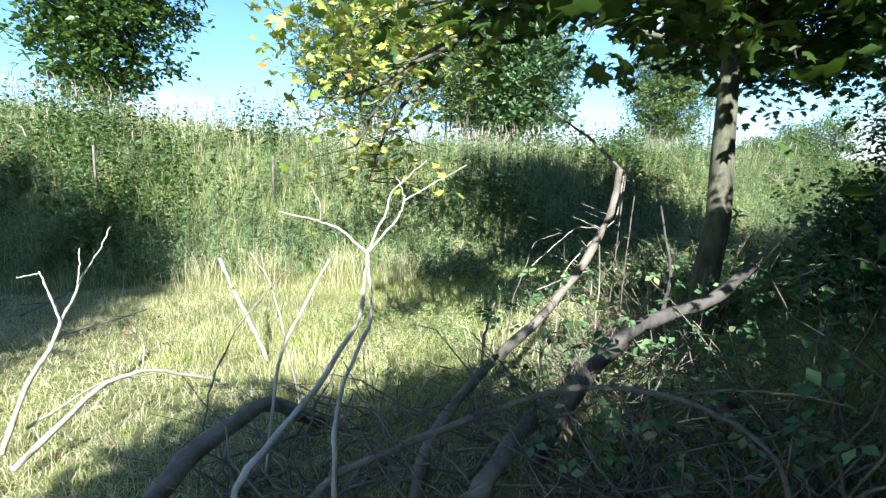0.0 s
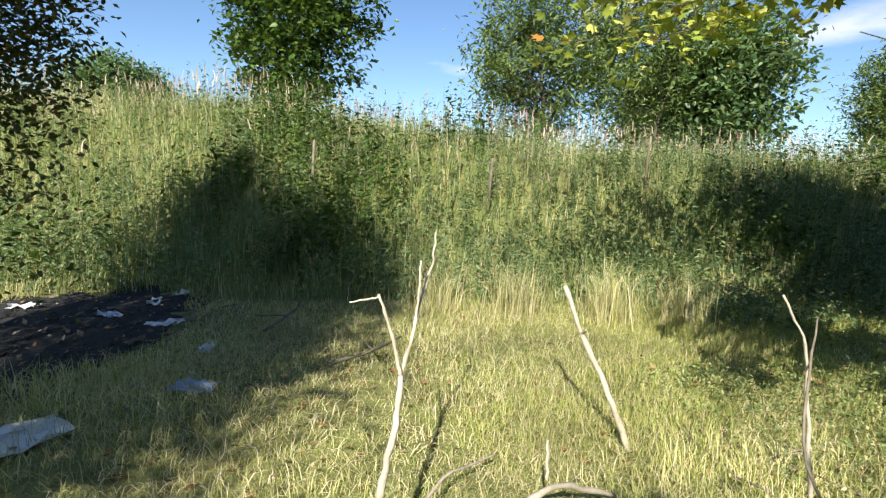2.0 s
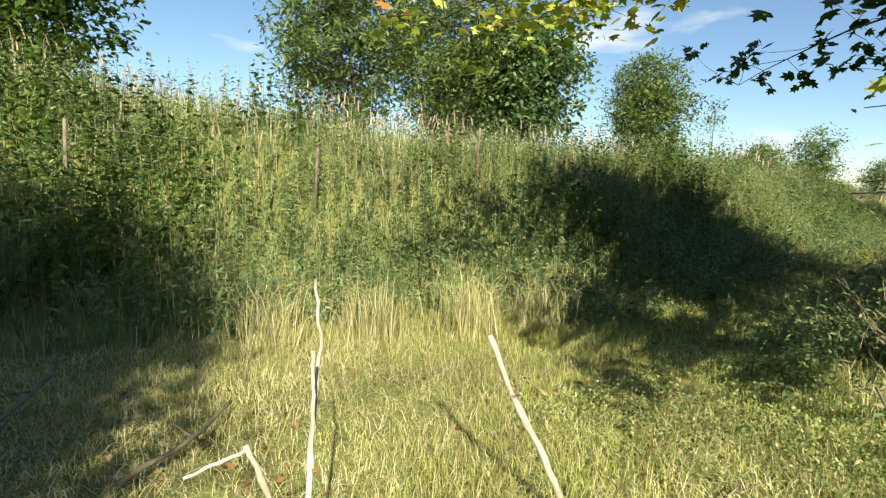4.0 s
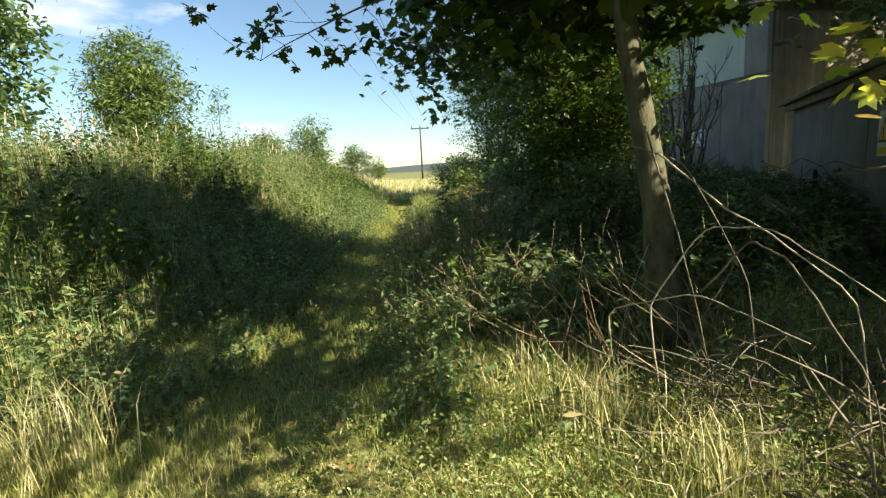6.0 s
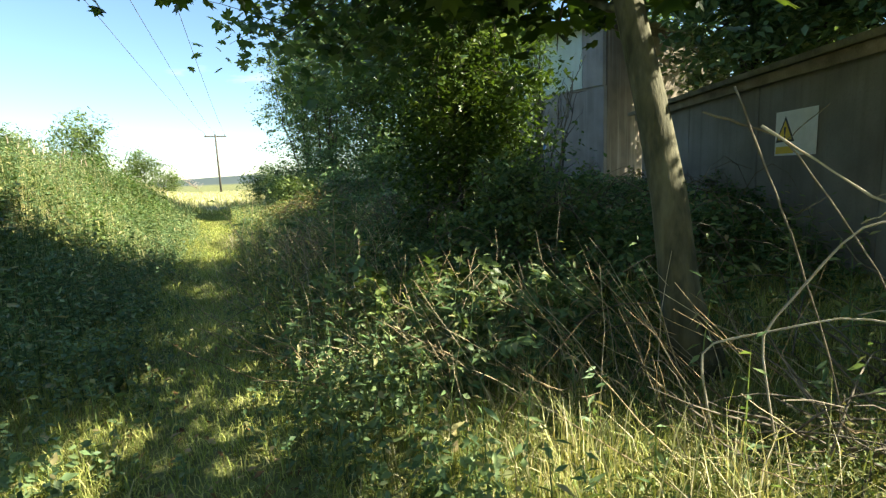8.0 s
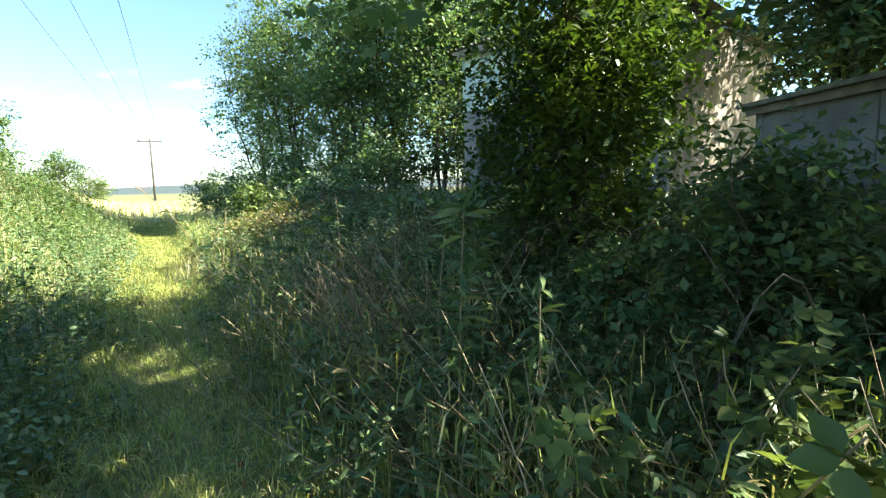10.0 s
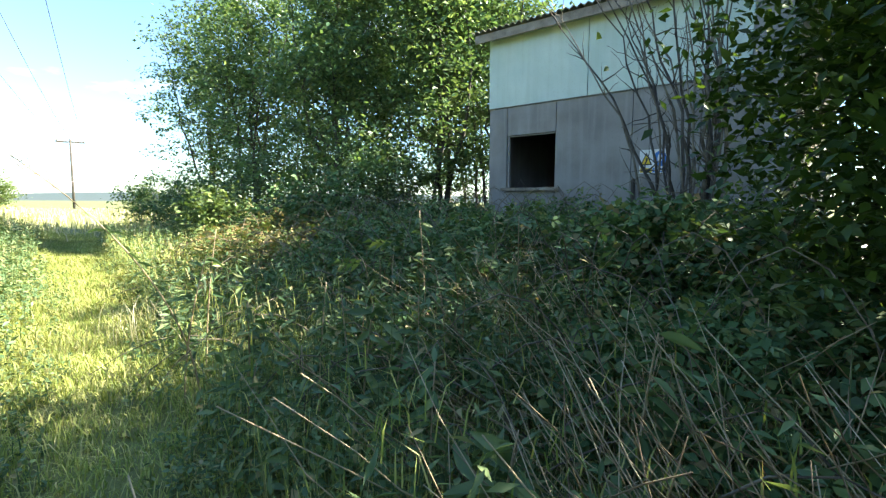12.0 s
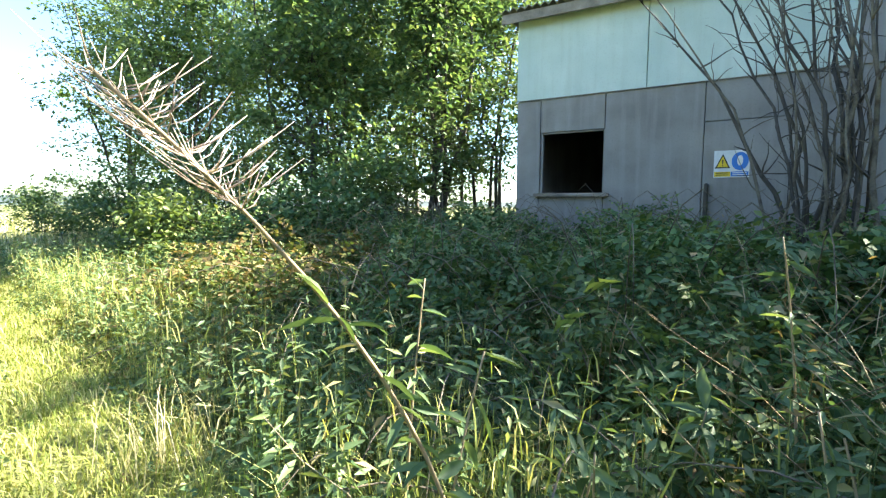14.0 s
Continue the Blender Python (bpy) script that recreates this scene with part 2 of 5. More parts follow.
OVATE = (np.array([[0, 0, 0], [-0.27, 0.42, 0.07], [0, 1, -0.05], [0.27, 0.42, 0.07]]), np.array([[0, 2, 1], [0, 3, 2]]))
SLIM = (np.array([[0, 0, 0], [-0.14, 0.4, 0.04], [0, 1, -0.12], [0.14, 0.4, 0.04]]), np.array([[0, 2, 1], [0, 3, 2]]))
_a = [(0, 0), (-0.28, 0.02), (-0.5, 0.28), (-0.26, 0.40), (-0.44, 0.72), (-0.16, 0.66), (0, 1.0), (0.16, 0.66), (0.44, 0.72), (0.26, 0.40), (0.5, 0.28), (0.28, 0.02)]
LOBED = (np.array([[0, 0.38, 0.06]] + [[x, y, -0.12 * (x * x + (y - 0.4) ** 2)] for x, y in _a]), np.array([[0, 1 + i, 1 + (i + 1) % 12] for i in range(12)]))
_t = []
for _ang in (-70, 0, 70):
    c, s = math.cos(radians(_ang)), math.sin(radians(_ang))
    for x, y, z in [(0, 0, 0), (-0.26, 0.42, 0.06), (0, 0.8, -0.06), (0.26, 0.42, 0.06)]:
        _t.append((x * c + (y + 0.12) * s, -x * s + (y + 0.12) * c, z))
_r = np.array([[0, 0, 0], [-0.2, 0.2, 0.05], [-0.28, 0.45, 0.06], [-0.17, 0.72, 0.03], [0, 1, -0.05], [0.17, 0.72, 0.03], [0.28, 0.45, 0.06], [0.2, 0.2, 0.05], [0, 0.45, -0.02]])
ROUND = (_r, np.array([[8, (i + 1) % 8, i] for i in range(8)]))
LANCE = (_r * np.array([0.45, 1, 1]) + np.array([0, 0, -0.12]) * (_r[:, 1:2] ** 2), ROUND[1])
_q = []
for _ang in (-70, 0, 70):
    c, s = math.cos(radians(_ang)), math.sin(radians(_ang))
    _q += [(x * c + (y * 0.8 + 0.12) * s, -x * s + (y * 0.8 + 0.12) * c, z) for x, y, z in _r]
TRIFOIL_FINE = (np.array(_q), np.vstack([ROUND[1], ROUND[1] + 9, ROUND[1] + 18]))
TRIFOIL = (np.array(_t), np.vstack([OVATE[1], OVATE[1] + 4, OVATE[1] + 8]))
_p = []
_pf = []
for _i in range(7):
    side = 0 if _i == 6 else (-1 if _i % 2 else 1)
    yb = 0.15 + 0.13 * (_i // 2) * 2
    for x, y, z in SLIM[0]:
        x, y = x * 0.42 * 2, y * 0.42
        a = radians(60 * side)
        _p.append((x * math.cos(a) + y * math.sin(a), yb * 0.85 + -x * math.sin(a) + y * math.cos(a), z))
    _pf.append(SLIM[1] + 4 * _i)
PINNATE = (np.array(_p), np.vstack(_pf))


def scatter_leaves(pos, size, rng, template, up=0.6, along=None):
    """Leaves of one shape at many places, each with its own turn."""
    n = len(pos)
    nrm = rng.normal(0, 1, (n, 3))
    nrm[:, 2] = np.abs(nrm[:, 2]) + up
    nrm /= np.linalg.norm(nrm, axis=1)[:, None]
    d = rng.normal(0, 1, (n, 3)) if along is None else along + rng.normal(0, 0.35, (n, 3))
    d[:, 2] -= 0.35
    d -= (d * nrm).sum(1)[:, None] * nrm
    d /= np.linalg.norm(d, axis=1)[:, None] + 1e-9
    s = np.cross(d, nrm)
    tv, tf = template
    v = pos[:, None] + size[:, None, None] * (tv[None, :, 0:1] * s[:, None] + tv[None, :, 1:2] * d[:, None] + tv[None, :, 2:3] * nrm[:, None])
    f = tf[None] + (np.arange(n) * len(tv))[:, None, None]
    return v.reshape(-1, 3), f.reshape(-1, 3)


def blades(pos, h, w, bend, rng):
    """Grass blades: strips that narrow and bow over."""
    n = len(pos)
    az = rng.uniform(0, 2 * np.pi, n)
    d = np.stack([np.cos(az), np.sin(az), np.zeros(n)], 1)
    tw = az + np.pi / 2 + rng.normal(0, 0.6, n)
    s = np.stack([np.cos(tw), np.sin(tw), np.zeros(n)], 1) * (w / 2)[:, None]
    up = np.array([0, 0, 1.0])
    mid = pos + up * (h * 0.55)[:, None] + d * (bend * h * 0.28)[:, None]
    tip = pos + up * (h * (1 - 0.35 * bend))[:, None] + d * (bend * h * 0.9)[:, None]
    v = np.stack([pos - s, pos + s, mid + s * 0.8, mid - s * 0.8, tip], 1)
    f = np.array([[0, 1, 2], [0, 2, 3], [3, 2, 4]])[None] + (np.arange(n) * 5)[:, None, None]
    return v.reshape(-1, 3), f.reshape(-1, 3)


def join(chunks):
    vs, fs, n = [], [], 0
    for v, f in chunks:
        vs.append(v)
        fs.append(f + n)
        n += len(v)
    return np.vstack(vs), np.vstack(fs)

# ---- ground ----
def spaced(lo, hi, step, far, grow=1.22):
    inner = list(np.arange(lo, hi + 1e-6, step))
    out, s = [], step
    p = hi
    while p < far:
        s *= grow
        p += s
        out.append(p)
    low, s, p = [], step, lo
    while p > -far:
        s *= grow
        p -= s
        low.append(p)
    return np.array(low[::-1] + inner + out)


gx, gy = spaced(-9, 9, 0.16, 3500), spaced(-10, 16, 0.16, 3500)
GX, GY = np.meshgrid(gx, gy)
gv = np.stack([GX.ravel(), GY.ravel(), height(GX, GY).ravel()], 1)
gi = (np.arange(len(gy) - 1)[:, None] * len(gx) + np.arange(len(gx) - 1)[None]).ravel()
gf = np.vstack([np.stack([gi, gi + 1, gi + len(gx) + 1], 1), np.stack([gi, gi + len(gx) + 1, gi + len(gx)], 1)])


def ground_material():
    mat, nodes, links, bsdf = node_material("turf")
    geo = nodes.new("ShaderNodeNewGeometry")
    n1, n2, n3 = (nodes.new("ShaderNodeTexNoise") for _ in range(3))
    for n, sc, de in ((n1, 0.35, 5), (n2, 3.0, 6), (n3, 28.0, 4)):
        n.inputs["Scale"].default_value, n.inputs["Detail"].default_value = sc, de
        links.new(geo.outputs["Position"], n.inputs["Vector"])
    r1 = ramp(nodes, [(0.35, (0.09, 0.12, 0.03)), (0.55, (0.17, 0.19, 0.055)), (0.7, (0.28, 0.25, 0.11))])
    r2 = ramp(nodes, [(0.3, (0.08, 0.06, 0.03)), (0.6, (0.20, 0.21, 0.06))])
    links.new(n1.outputs[0], r1.inputs[0])
    links.new(n2.outputs[0], r2.inputs[0])
    mix = nodes.new("ShaderNodeMixRGB")
    links.new(n3.outputs[0], mix.inputs[0])
    links.new(r1.outputs[0], mix.inputs[1])
    links.new(r2.outputs[0], mix.inputs[2])
    # woods on the far hills
    ln = nodes.new("ShaderNodeVectorMath")
    ln.operation = "LENGTH"
    links.new(geo.outputs["Position"], ln.inputs[0])
    mr = nodes.new("ShaderNodeMapRange")
    mr.inputs["From Min"].default_value, mr.inputs["From Max"].default_value = 250, 700
    links.new(ln.outputs["Value"], mr.inputs[0])
    far = nodes.new("ShaderNodeMixRGB")
    links.new(mr.outputs[0], far.inputs[0])
    links.new(mix.outputs[0], far.inputs[1])
    far.inputs[2].default_value = (0.045, 0.065, 0.06, 1)
    links.new(far.outputs[0], bsdf.inputs["Base Color"])
    bsdf.inputs["Roughness"].default_value = 0.95
    bp = nodes.new("ShaderNodeBump")
    bp.inputs["Strength"].default_value, bp.inputs["Distance"].default_value = 0.7, 0.04
    links.new(n3.outputs[0], bp.inputs["Height"])
    links.new(bp.outputs[0], bsdf.inputs["Normal"])
    return mat


TURF = ground_material()
tagged(fast_mesh("ground", gv, gf, TURF, None, "", True), "uneven turf and bare soil with a steep grassy bank", "ground", kind="structure")

# ---- brick-built substation hall with panelled front ----
A = Vector((6.95, 12.1, 0))
B = Vector((8.05, 6.95, 0))
HALL_LEN = (B - A).length
HALL_DEPTH, HALL_TOP, BAND_Z, HALL_Z0 = 5.6, 4.62, 3.2, 0.0
u_ax = (B - A).normalized()
n_ax = Vector((-u_ax.y, u_ax.x, 0))
HALL = Matrix(((u_ax.x, n_ax.x, 0, A.x), (u_ax.y, n_ax.y, 0, A.y), (0, 0, 1, 0), (0, 0, 0, 1)))   # x along the front, y into the hall


def panel_material(name, c1, c2, streak, dirt, streak_amount=0.5):
    """Weathered sheet: soft mottling and streaks that run down."""
    mat, nodes, links, bsdf = node_material(name)
    tc = nodes.new("ShaderNodeTexCoord")
    n1 = nodes.new("ShaderNodeTexNoise")
    n1.inputs["Scale"].default_value, n1.inputs["Detail"].default_value = 1.6, 7
    links.new(tc.outputs["Object"], n1.inputs["Vector"])
    mp = nodes.new("ShaderNodeMapping")
    mp.inputs["Scale"].default_value = (9, 9, 0.5)
    links.new(tc.outputs["Object"], mp.inputs[0])
    n2 = nodes.new("ShaderNodeTexNoise")
    n2.inputs["Scale"].default_value, n2.inputs["Detail"].default_value = 1.0, 5
    links.new(mp.outputs[0], n2.inputs["Vector"])
    r1 = ramp(nodes, [(0.35, c1), (0.65, c2)])
    links.new(n1.outputs[0], r1.inputs[0])
    r2 = ramp(nodes, [(0.5, (0, 0, 0)), (0.75, (streak_amount,) * 3)])
    links.new(n2.outputs[0], r2.inputs[0])
    m1 = nodes.new("ShaderNodeMixRGB")
    links.new(r2.outputs[0], m1.inputs[0])
    links.new(r1.outputs[0], m1.inputs[1])
    m1.inputs[2].default_value = (*streak, 1)
    n3 = nodes.new("ShaderNodeTexNoise")
    n3.inputs["Scale"].default_value, n3.inputs["Detail"].default_value = 40, 4
    links.new(tc.outputs["Object"], n3.inputs["Vector"])
    r3 = ramp(nodes, [(0.55, (0, 0, 0)), (0.8, (0.4, 0.4, 0.4))])
    links.new(n3.outputs[0], r3.inputs[0])
    m2 = nodes.new("ShaderNodeMixRGB")
    links.new(r3.outputs[0], m2.inputs[0])
    links.new(m1.outputs[0], m2.inputs[1])
    m2.inputs[2].default_value = (*dirt, 1)
    links.new(m2.outputs[0], bsdf.inputs["Base Color"])
    bsdf.inputs["Roughness"].default_value = 0.75
    bp = nodes.new("ShaderNodeBump")
    bp.inputs["Strength"].default_value, bp.inputs["Distance"].default_value = 0.25, 0.01
    links.new(n3.outputs[0], bp.inputs["Height"])
    links.new(bp.outputs[0], bsdf.inputs["Normal"])
    return mat


PALE = panel_material("pale_green_sheet", (0.50, 0.60, 0.52), (0.60, 0.68, 0.60), (0.40, 0.46, 0.36), (0.34, 0.38, 0.30), 0.35)
GREY = panel_material("grey_cement_sheet", (0.21, 0.195, 0.18), (0.31, 0.29, 0.265), (0.37, 0.345, 0.32), (0.13, 0.115, 0.10), 0.6)
RENDER_GREY = panel_material("grey_cement_render", (0.17, 0.16, 0.145), (0.26, 0.25, 0.23), (0.12, 0.105, 0.085), (0.10, 0.09, 0.075), 0.55)
BROWN = panel_material("brown_streaked_sheet", (0.15, 0.12, 0.09), (0.26, 0.21, 0.16), (0.42, 0.37, 0.30), (0.10, 0.08, 0.06), 0.8)
ROOFING = rough_material("mossy_roof_sheet", (0.10, 0.09, 0.06), (0.26, 0.24, 0.17), 6, 0.9, 0.6, 40)
TIMBER = rough_material("weathered_timber", (0.16, 0.13, 0.10), (0.36, 0.31, 0.25), 5, 0.85, 0.4, 60)
INSIDE = rough_material("dark_inside", (0.02, 0.02, 0.02), (0.05, 0.05, 0.05), 4, 0.95, 0.2)

hall = tagged(empty("hall", HALL), "derelict hall with pale green upper and grey lower sheeting", "building")
WX0, WX1, WZ0, WZ1 = 0.44, 1.54, 1.60, 2.63
T = 0.12
seams = [0.0, 0.35, 1.58, 2.16, 2.98, 3.9, HALL_LEN]


def hall_part(name, bm, mat, label=""):
    return part(name, bm, mat, hall, label)


# grey lower sheets, with the opening left free
def sheet(name, x0, x1, z0, z1, mat, lift=0.0, label=""):
    g = 0.006
    hall_part(name, box(x0 + g, -lift, z0 + g, x1 - g, T - lift, z1 - g, 0.004), mat, label)


sheet("wall_sheet", 0.0, WX0, HALL_Z0, BAND_Z, GREY)
sheet("wall_sheet", WX0, WX1, HALL_Z0, WZ0, GREY, 0.003)
sheet("wall_sheet", WX0, WX1, WZ1, BAND_Z, GREY, 0.002)
sheet("wall_sheet", WX1, 2.98, HALL_Z0, BAND_Z, GREY)
sheet("wall_sheet", 2.98, 4.05, 2.62, BAND_Z, GREY, 0.004)
sheet("wall_sheet", 2.98, 4.05, HALL_Z0, 2.62, GREY, 0.002)
sheet("wall_sheet", 4.05, HALL_LEN, HALL_Z0, BAND_Z, GREY, 0.0)
for x0, x1, lift in ((0.0, 2.16, 0.03), (2.16, 4.7, 0.026), (4.7, HALL_LEN, 0.03)):
    sheet("upper_sheet", x0, x1, BAND_Z, HALL_TOP, PALE if x0 < 4.6 else GREY, lift, "pale green painted sheet" if x0 < 4.6 else "")
hall_part("drip_edge", box(0, -0.034, BAND_Z - 0.004, HALL_LEN, -0.004, BAND_Z + 0.006, 0.002), GREY)
hall_part("window_sill", box(WX0 - 0.08, -0.10, WZ0 - 0.07, WX1 + 0.10, 0.10, WZ0 - 0.005, 0.01), TIMBER, "weathered pale window sill")
for x0, x1, z0, z1 in ((WX0 + 0.002, WX0 + 0.04, WZ0, WZ1), (WX1 - 0.022, WX1 - 0.002, WZ0, WZ1), (WX0 + 0.04, WX1 - 0.022, WZ1 - 0.022, WZ1 - 0.002)):
    hall_part("window_frame", box(x0, 0.03, z0, x1, 0.10, z1, 0.004), GREY)
# back, ends and inside
hall_part("side_wall", box(HALL_LEN - 0.12, T + 0.003, HALL_Z0, HALL_LEN, HALL_DEPTH, HALL_TOP - 0.05), BROWN, "brown side wall with pale streaks")
hall_part("side_wall", box(0, T + 0.003, HALL_Z0, 0.12, HALL_DEPTH, HALL_TOP - 0.05), GREY)
hall_part("back_wall", box(0.123, HALL_DEPTH - 0.12, HALL_Z0, HALL_LEN - 0.123, HALL_DEPTH, HALL_TOP - 0.05), INSIDE)
hall_part("lining", box(WX1 + 0.01, T + 0.004, HALL_Z0, HALL_LEN - 0.13, T + 0.03, HALL_TOP - 0.1), INSIDE)
hall_part("floor_slab", box(0.13, T + 0.04, 0.02, HALL_LEN - 0.13, HALL_DEPTH - 0.13, 0.12), INSIDE)
# corrugated roof with an overhang
cv, cf = [], []
nx = int((HALL_LEN + 0.5) / 0.07)
for i in range(nx + 1):
    x = -0.25 + i * 0.07
    dz = 0.025 * math.cos(i * math.pi)
    for y, z in ((-0.32, HALL_TOP + 0.07), (HALL_DEPTH + 0.2, HALL_TOP - 0.16)):
        cv += [(x, y, z + dz), (x, y, z + dz - 0.02)]
for i in range(nx):
    a, b = i * 4, i * 4 + 4
    cf += [(a, b, b + 2, a + 2), (a + 1, a + 3, b + 3, b + 1), (a, a + 1, b + 1, b), (a + 2, b + 2, b + 3, a + 3)]
mesh_object("roof", cv, cf, ROOFING, hall, "mossy corrugated roof sheets")
hall_part("fascia", box(-0.2, -0.26, HALL_TOP - 0.14, HALL_LEN + 0.2, -0.22, HALL_TOP + 0.02, 0.005), TIMBER)
hall_part("verge_board", box(HALL_LEN + 0.004, -0.2, HALL_TOP - 0.22, HALL_LEN + 0.05, HALL_DEPTH, HALL_TOP - 0.04, 0.005), BARK_DARK)
hall_part("downpipe", box(HALL_LEN - 2.25, -0.07, 0.6, HALL_LEN - 2.19, -0.008, 1.72, 0.015), BARK_DARK)

# ---- low rendered shed ----
C = Vector((7.15, 4.85, 0))
D_ = Vector((5.0, 0.25, 0))
SHED_LEN = (D_ - C).length
su = (D_ - C).normalized()
sn = Vector((-su.y, su.x, 0))
SHED = Matrix(((su.x, sn.x, 0, C.x), (su.y, sn.y, 0, C.y), (0, 0, 1, 0), (0, 0, 0, 1)))
shed = tagged(empty("shed", SHED), "low grey rendered shed with a sheet roof", "shed")
for i in range(3):
    x0, x1 = i * SHED_LEN / 3, (i + 1) * SHED_LEN / 3
    part("wall_panel", box(x0 + 0.004, -0.002 * (i % 2), 0, x1 - 0.004, 0.14, 2.28, 0.006), RENDER_GREY, shed)
part("end_wall", box(-0.14, 0.0, 0, -0.003, 3.2, 2.28), RENDER_GREY, shed)
part("end_wall", box(SHED_LEN + 0.003, 0.0, 0, SHED_LEN + 0.14, 3.2, 2.28), RENDER_GREY, shed)
part("back_wall", box(0, 3.2, 0, SHED_LEN, 3.34, 2.9), RENDER_GREY, shed)
m_roof = pose(0, 0, 2.3, 9, 0, 0)
part("roof", box(-0.25, -0.22, 0.05, SHED_LEN + 0.25, 3.7, 0.11, 0.01, m_roof), ROOFING, shed, "mossy sheet roof")
part("eaves_board", box(-0.2, -0.12, -0.06, SHED_LEN + 0.2, -0.06, 0.046, 0.006, m_roof), TIMBER, shed)
part("pipe", box(1.55, -0.06, 0.9, 1.60, -0.012, 1.30, 0.01), BARK_DARK, shed, "rusty stub of pipe")

# ---- safety signs ----
def plain_material(name, color, rough=0.5, metal=0.0):
    return rough_material(name, tuple(0.85 * c for c in color), color, 12, rough, 0.05, 90, (1, 1, 1), metal)


SIGN_WHITE = plain_material("sign_white", (0.80, 0.80, 0.78), 0.35)
SIGN_YELLOW = plain_material("sign_yellow", (0.80, 0.55, 0.03), 0.35)
SIGN_BLUE = plain_material("sign_blue", (0.03, 0.20, 0.62), 0.35)
SIGN_BLACK = plain_material("sign_black", (0.02, 0.02, 0.02), 0.35)


def flat_poly(pts, y, t=0.002):
    """A thin plate in the x-z plane."""
    bm = bmesh.new()
    f = bm.faces.new([bm.verts.new((x, y, z)) for x, z in pts])
    r = bmesh.ops.extrude_face_region(bm, geom=[f])
    bmesh.ops.translate(bm, verts=[g for g in r["geom"] if isinstance(g, bmesh.types.BMVert)], vec=(0, -t, 0))
    bmesh.ops.recalc_face_normals(bm, faces=bm.faces[:])
    return bm


def warning_symbol(sign, cx, cz, r):
    tri = [(cx + r * 1.0 * math.sin(a), cz + r * math.cos(a)) for a in (0, 2.094, 4.189)]
    part("triangle", flat_poly(tri, -0.003), SIGN_BLACK, sign, "black warning triangle border")
    tri = [(cx + r * 0.74 * math.sin(a), cz + r * 0.74 * math.cos(a)) for a in (0, 2.094, 4.189)]
    part("triangle_field", flat_poly(tri, -0.0052), SIGN_YELLOW, sign, "yellow triangle field")
    part("mark", flat_poly([(cx - 0.09 * r, cz + 0.36 * r), (cx + 0.09 * r, cz + 0.36 * r), (cx + 0.05 * r, cz - 0.08 * r), (cx - 0.05 * r, cz - 0.08 * r)], -0.0074), SIGN_BLACK, sign)
    part("dot", flat_poly([(cx + 0.07 * r * math.cos(a), cz - 0.2 * r + 0.07 * r * math.sin(a)) for a in np.linspace(0, 2 * np.pi, 10, endpoint=False)], -0.0074), SIGN_BLACK, sign)


sign_a = tagged(empty("safety_sign", HALL @ Matrix.Translation((3.13, -0.012, 1.80)) @ Matrix.Diagonal((0.75, 1, 0.92, 1))), "white yellow and blue safety sign on grey wall", "sign", "safety signs")
part("board", flat_poly([(0, 0), (0.60, 0), (0.60, 0.42), (0, 0.42)], 0.0, 0.002), SIGN_WHITE, sign_a)
part("field", flat_poly([(0.015, 0.015), (0.285, 0.015), (0.285, 0.09), (0.015, 0.09)], -0.003), SIGN_YELLOW, sign_a, "yellow text field")
warning_symbol(sign_a, 0.15, 0.22, 0.15)
part("field", flat_poly([(0.295, 0.015), (0.585, 0.015), (0.585, 0.09), (0.295, 0.09)], -0.003), SIGN_BLUE, sign_a, "blue text field")
part("disc", flat_poly([(0.44 + 0.14 * math.cos(a), 0.25 + 0.14 * math.sin(a)) for a in np.linspace(0, 2 * np.pi, 28, endpoint=False)], -0.003), SIGN_BLUE, sign_a, "blue mandatory disc")
part("figure", flat_poly([(0.44 + 0.05 * math.cos(a), 0.26 + 0.08 * math.sin(a)) for a in np.linspace(0, 2 * np.pi, 14, endpoint=False)], -0.0055), SIGN_WHITE, sign_a, "pale symbol on the disc")
for zc in (0.07, 0.04):
    for x0, x1, m in ((0.04, 0.26, SIGN_BLACK), (0.32, 0.56, SIGN_WHITE)):
        part("text_bar", flat_poly([(x0, zc - 0.006), (x1, zc - 0.006), (x1, zc + 0.006), (x0, zc + 0.006)], -0.0055, 0.0015), m, sign_a)

sign_b = tagged(empty("safety_sign", SHED @ Matrix.Translation((3.72, -0.012, 1.48))), "white sign with yellow warning triangle on shed", "sign", "safety signs")
part("board", flat_poly([(0, 0), (0.62, 0), (0.62, 0.44), (0, 0.44)], 0.0, 0.002), SIGN_WHITE, sign_b)
warning_symbol(sign_b, 0.16, 0.22, 0.17)
part("field", flat_poly([(0.02, 0.02), (0.30, 0.02), (0.30, 0.09), (0.02, 0.09)], -0.003), SIGN_YELLOW, sign_b, "yellow text field")

# ---- overhead line ----
POLE_XY = (0.1, 86.0)
pole = tagged(empty("utility_pole", pose(POLE_XY[0], POLE_XY[1], float(height(*POLE_XY)))), "tall wooden pole with crossarm carrying overhead wires", "utility pole")
tb = Tubes()
tb.add([(0, 0, -0.3), (0, 0, 4.5), (0, 0, 9.0)], [0.17, 0.15, 0.12], 10)
tb.build("post", BARK_DARK, pole)
part("crossarm", box(-1.6, -0.08, 8.55, 1.6, 0.08, 8.75, 0.01), BARK_DARK, pole)
for x in (-1.4, 0, 1.4):
    tb = Tubes()
    tb.add([(x, 0, 8.76), (x, 0, 8.9), (x, 0, 9.02), (x, 0, 9.12)], [0.05, 0.09, 0.09, 0.04], 8)
    tb.build("insulator", RENDER_GREY, pole)
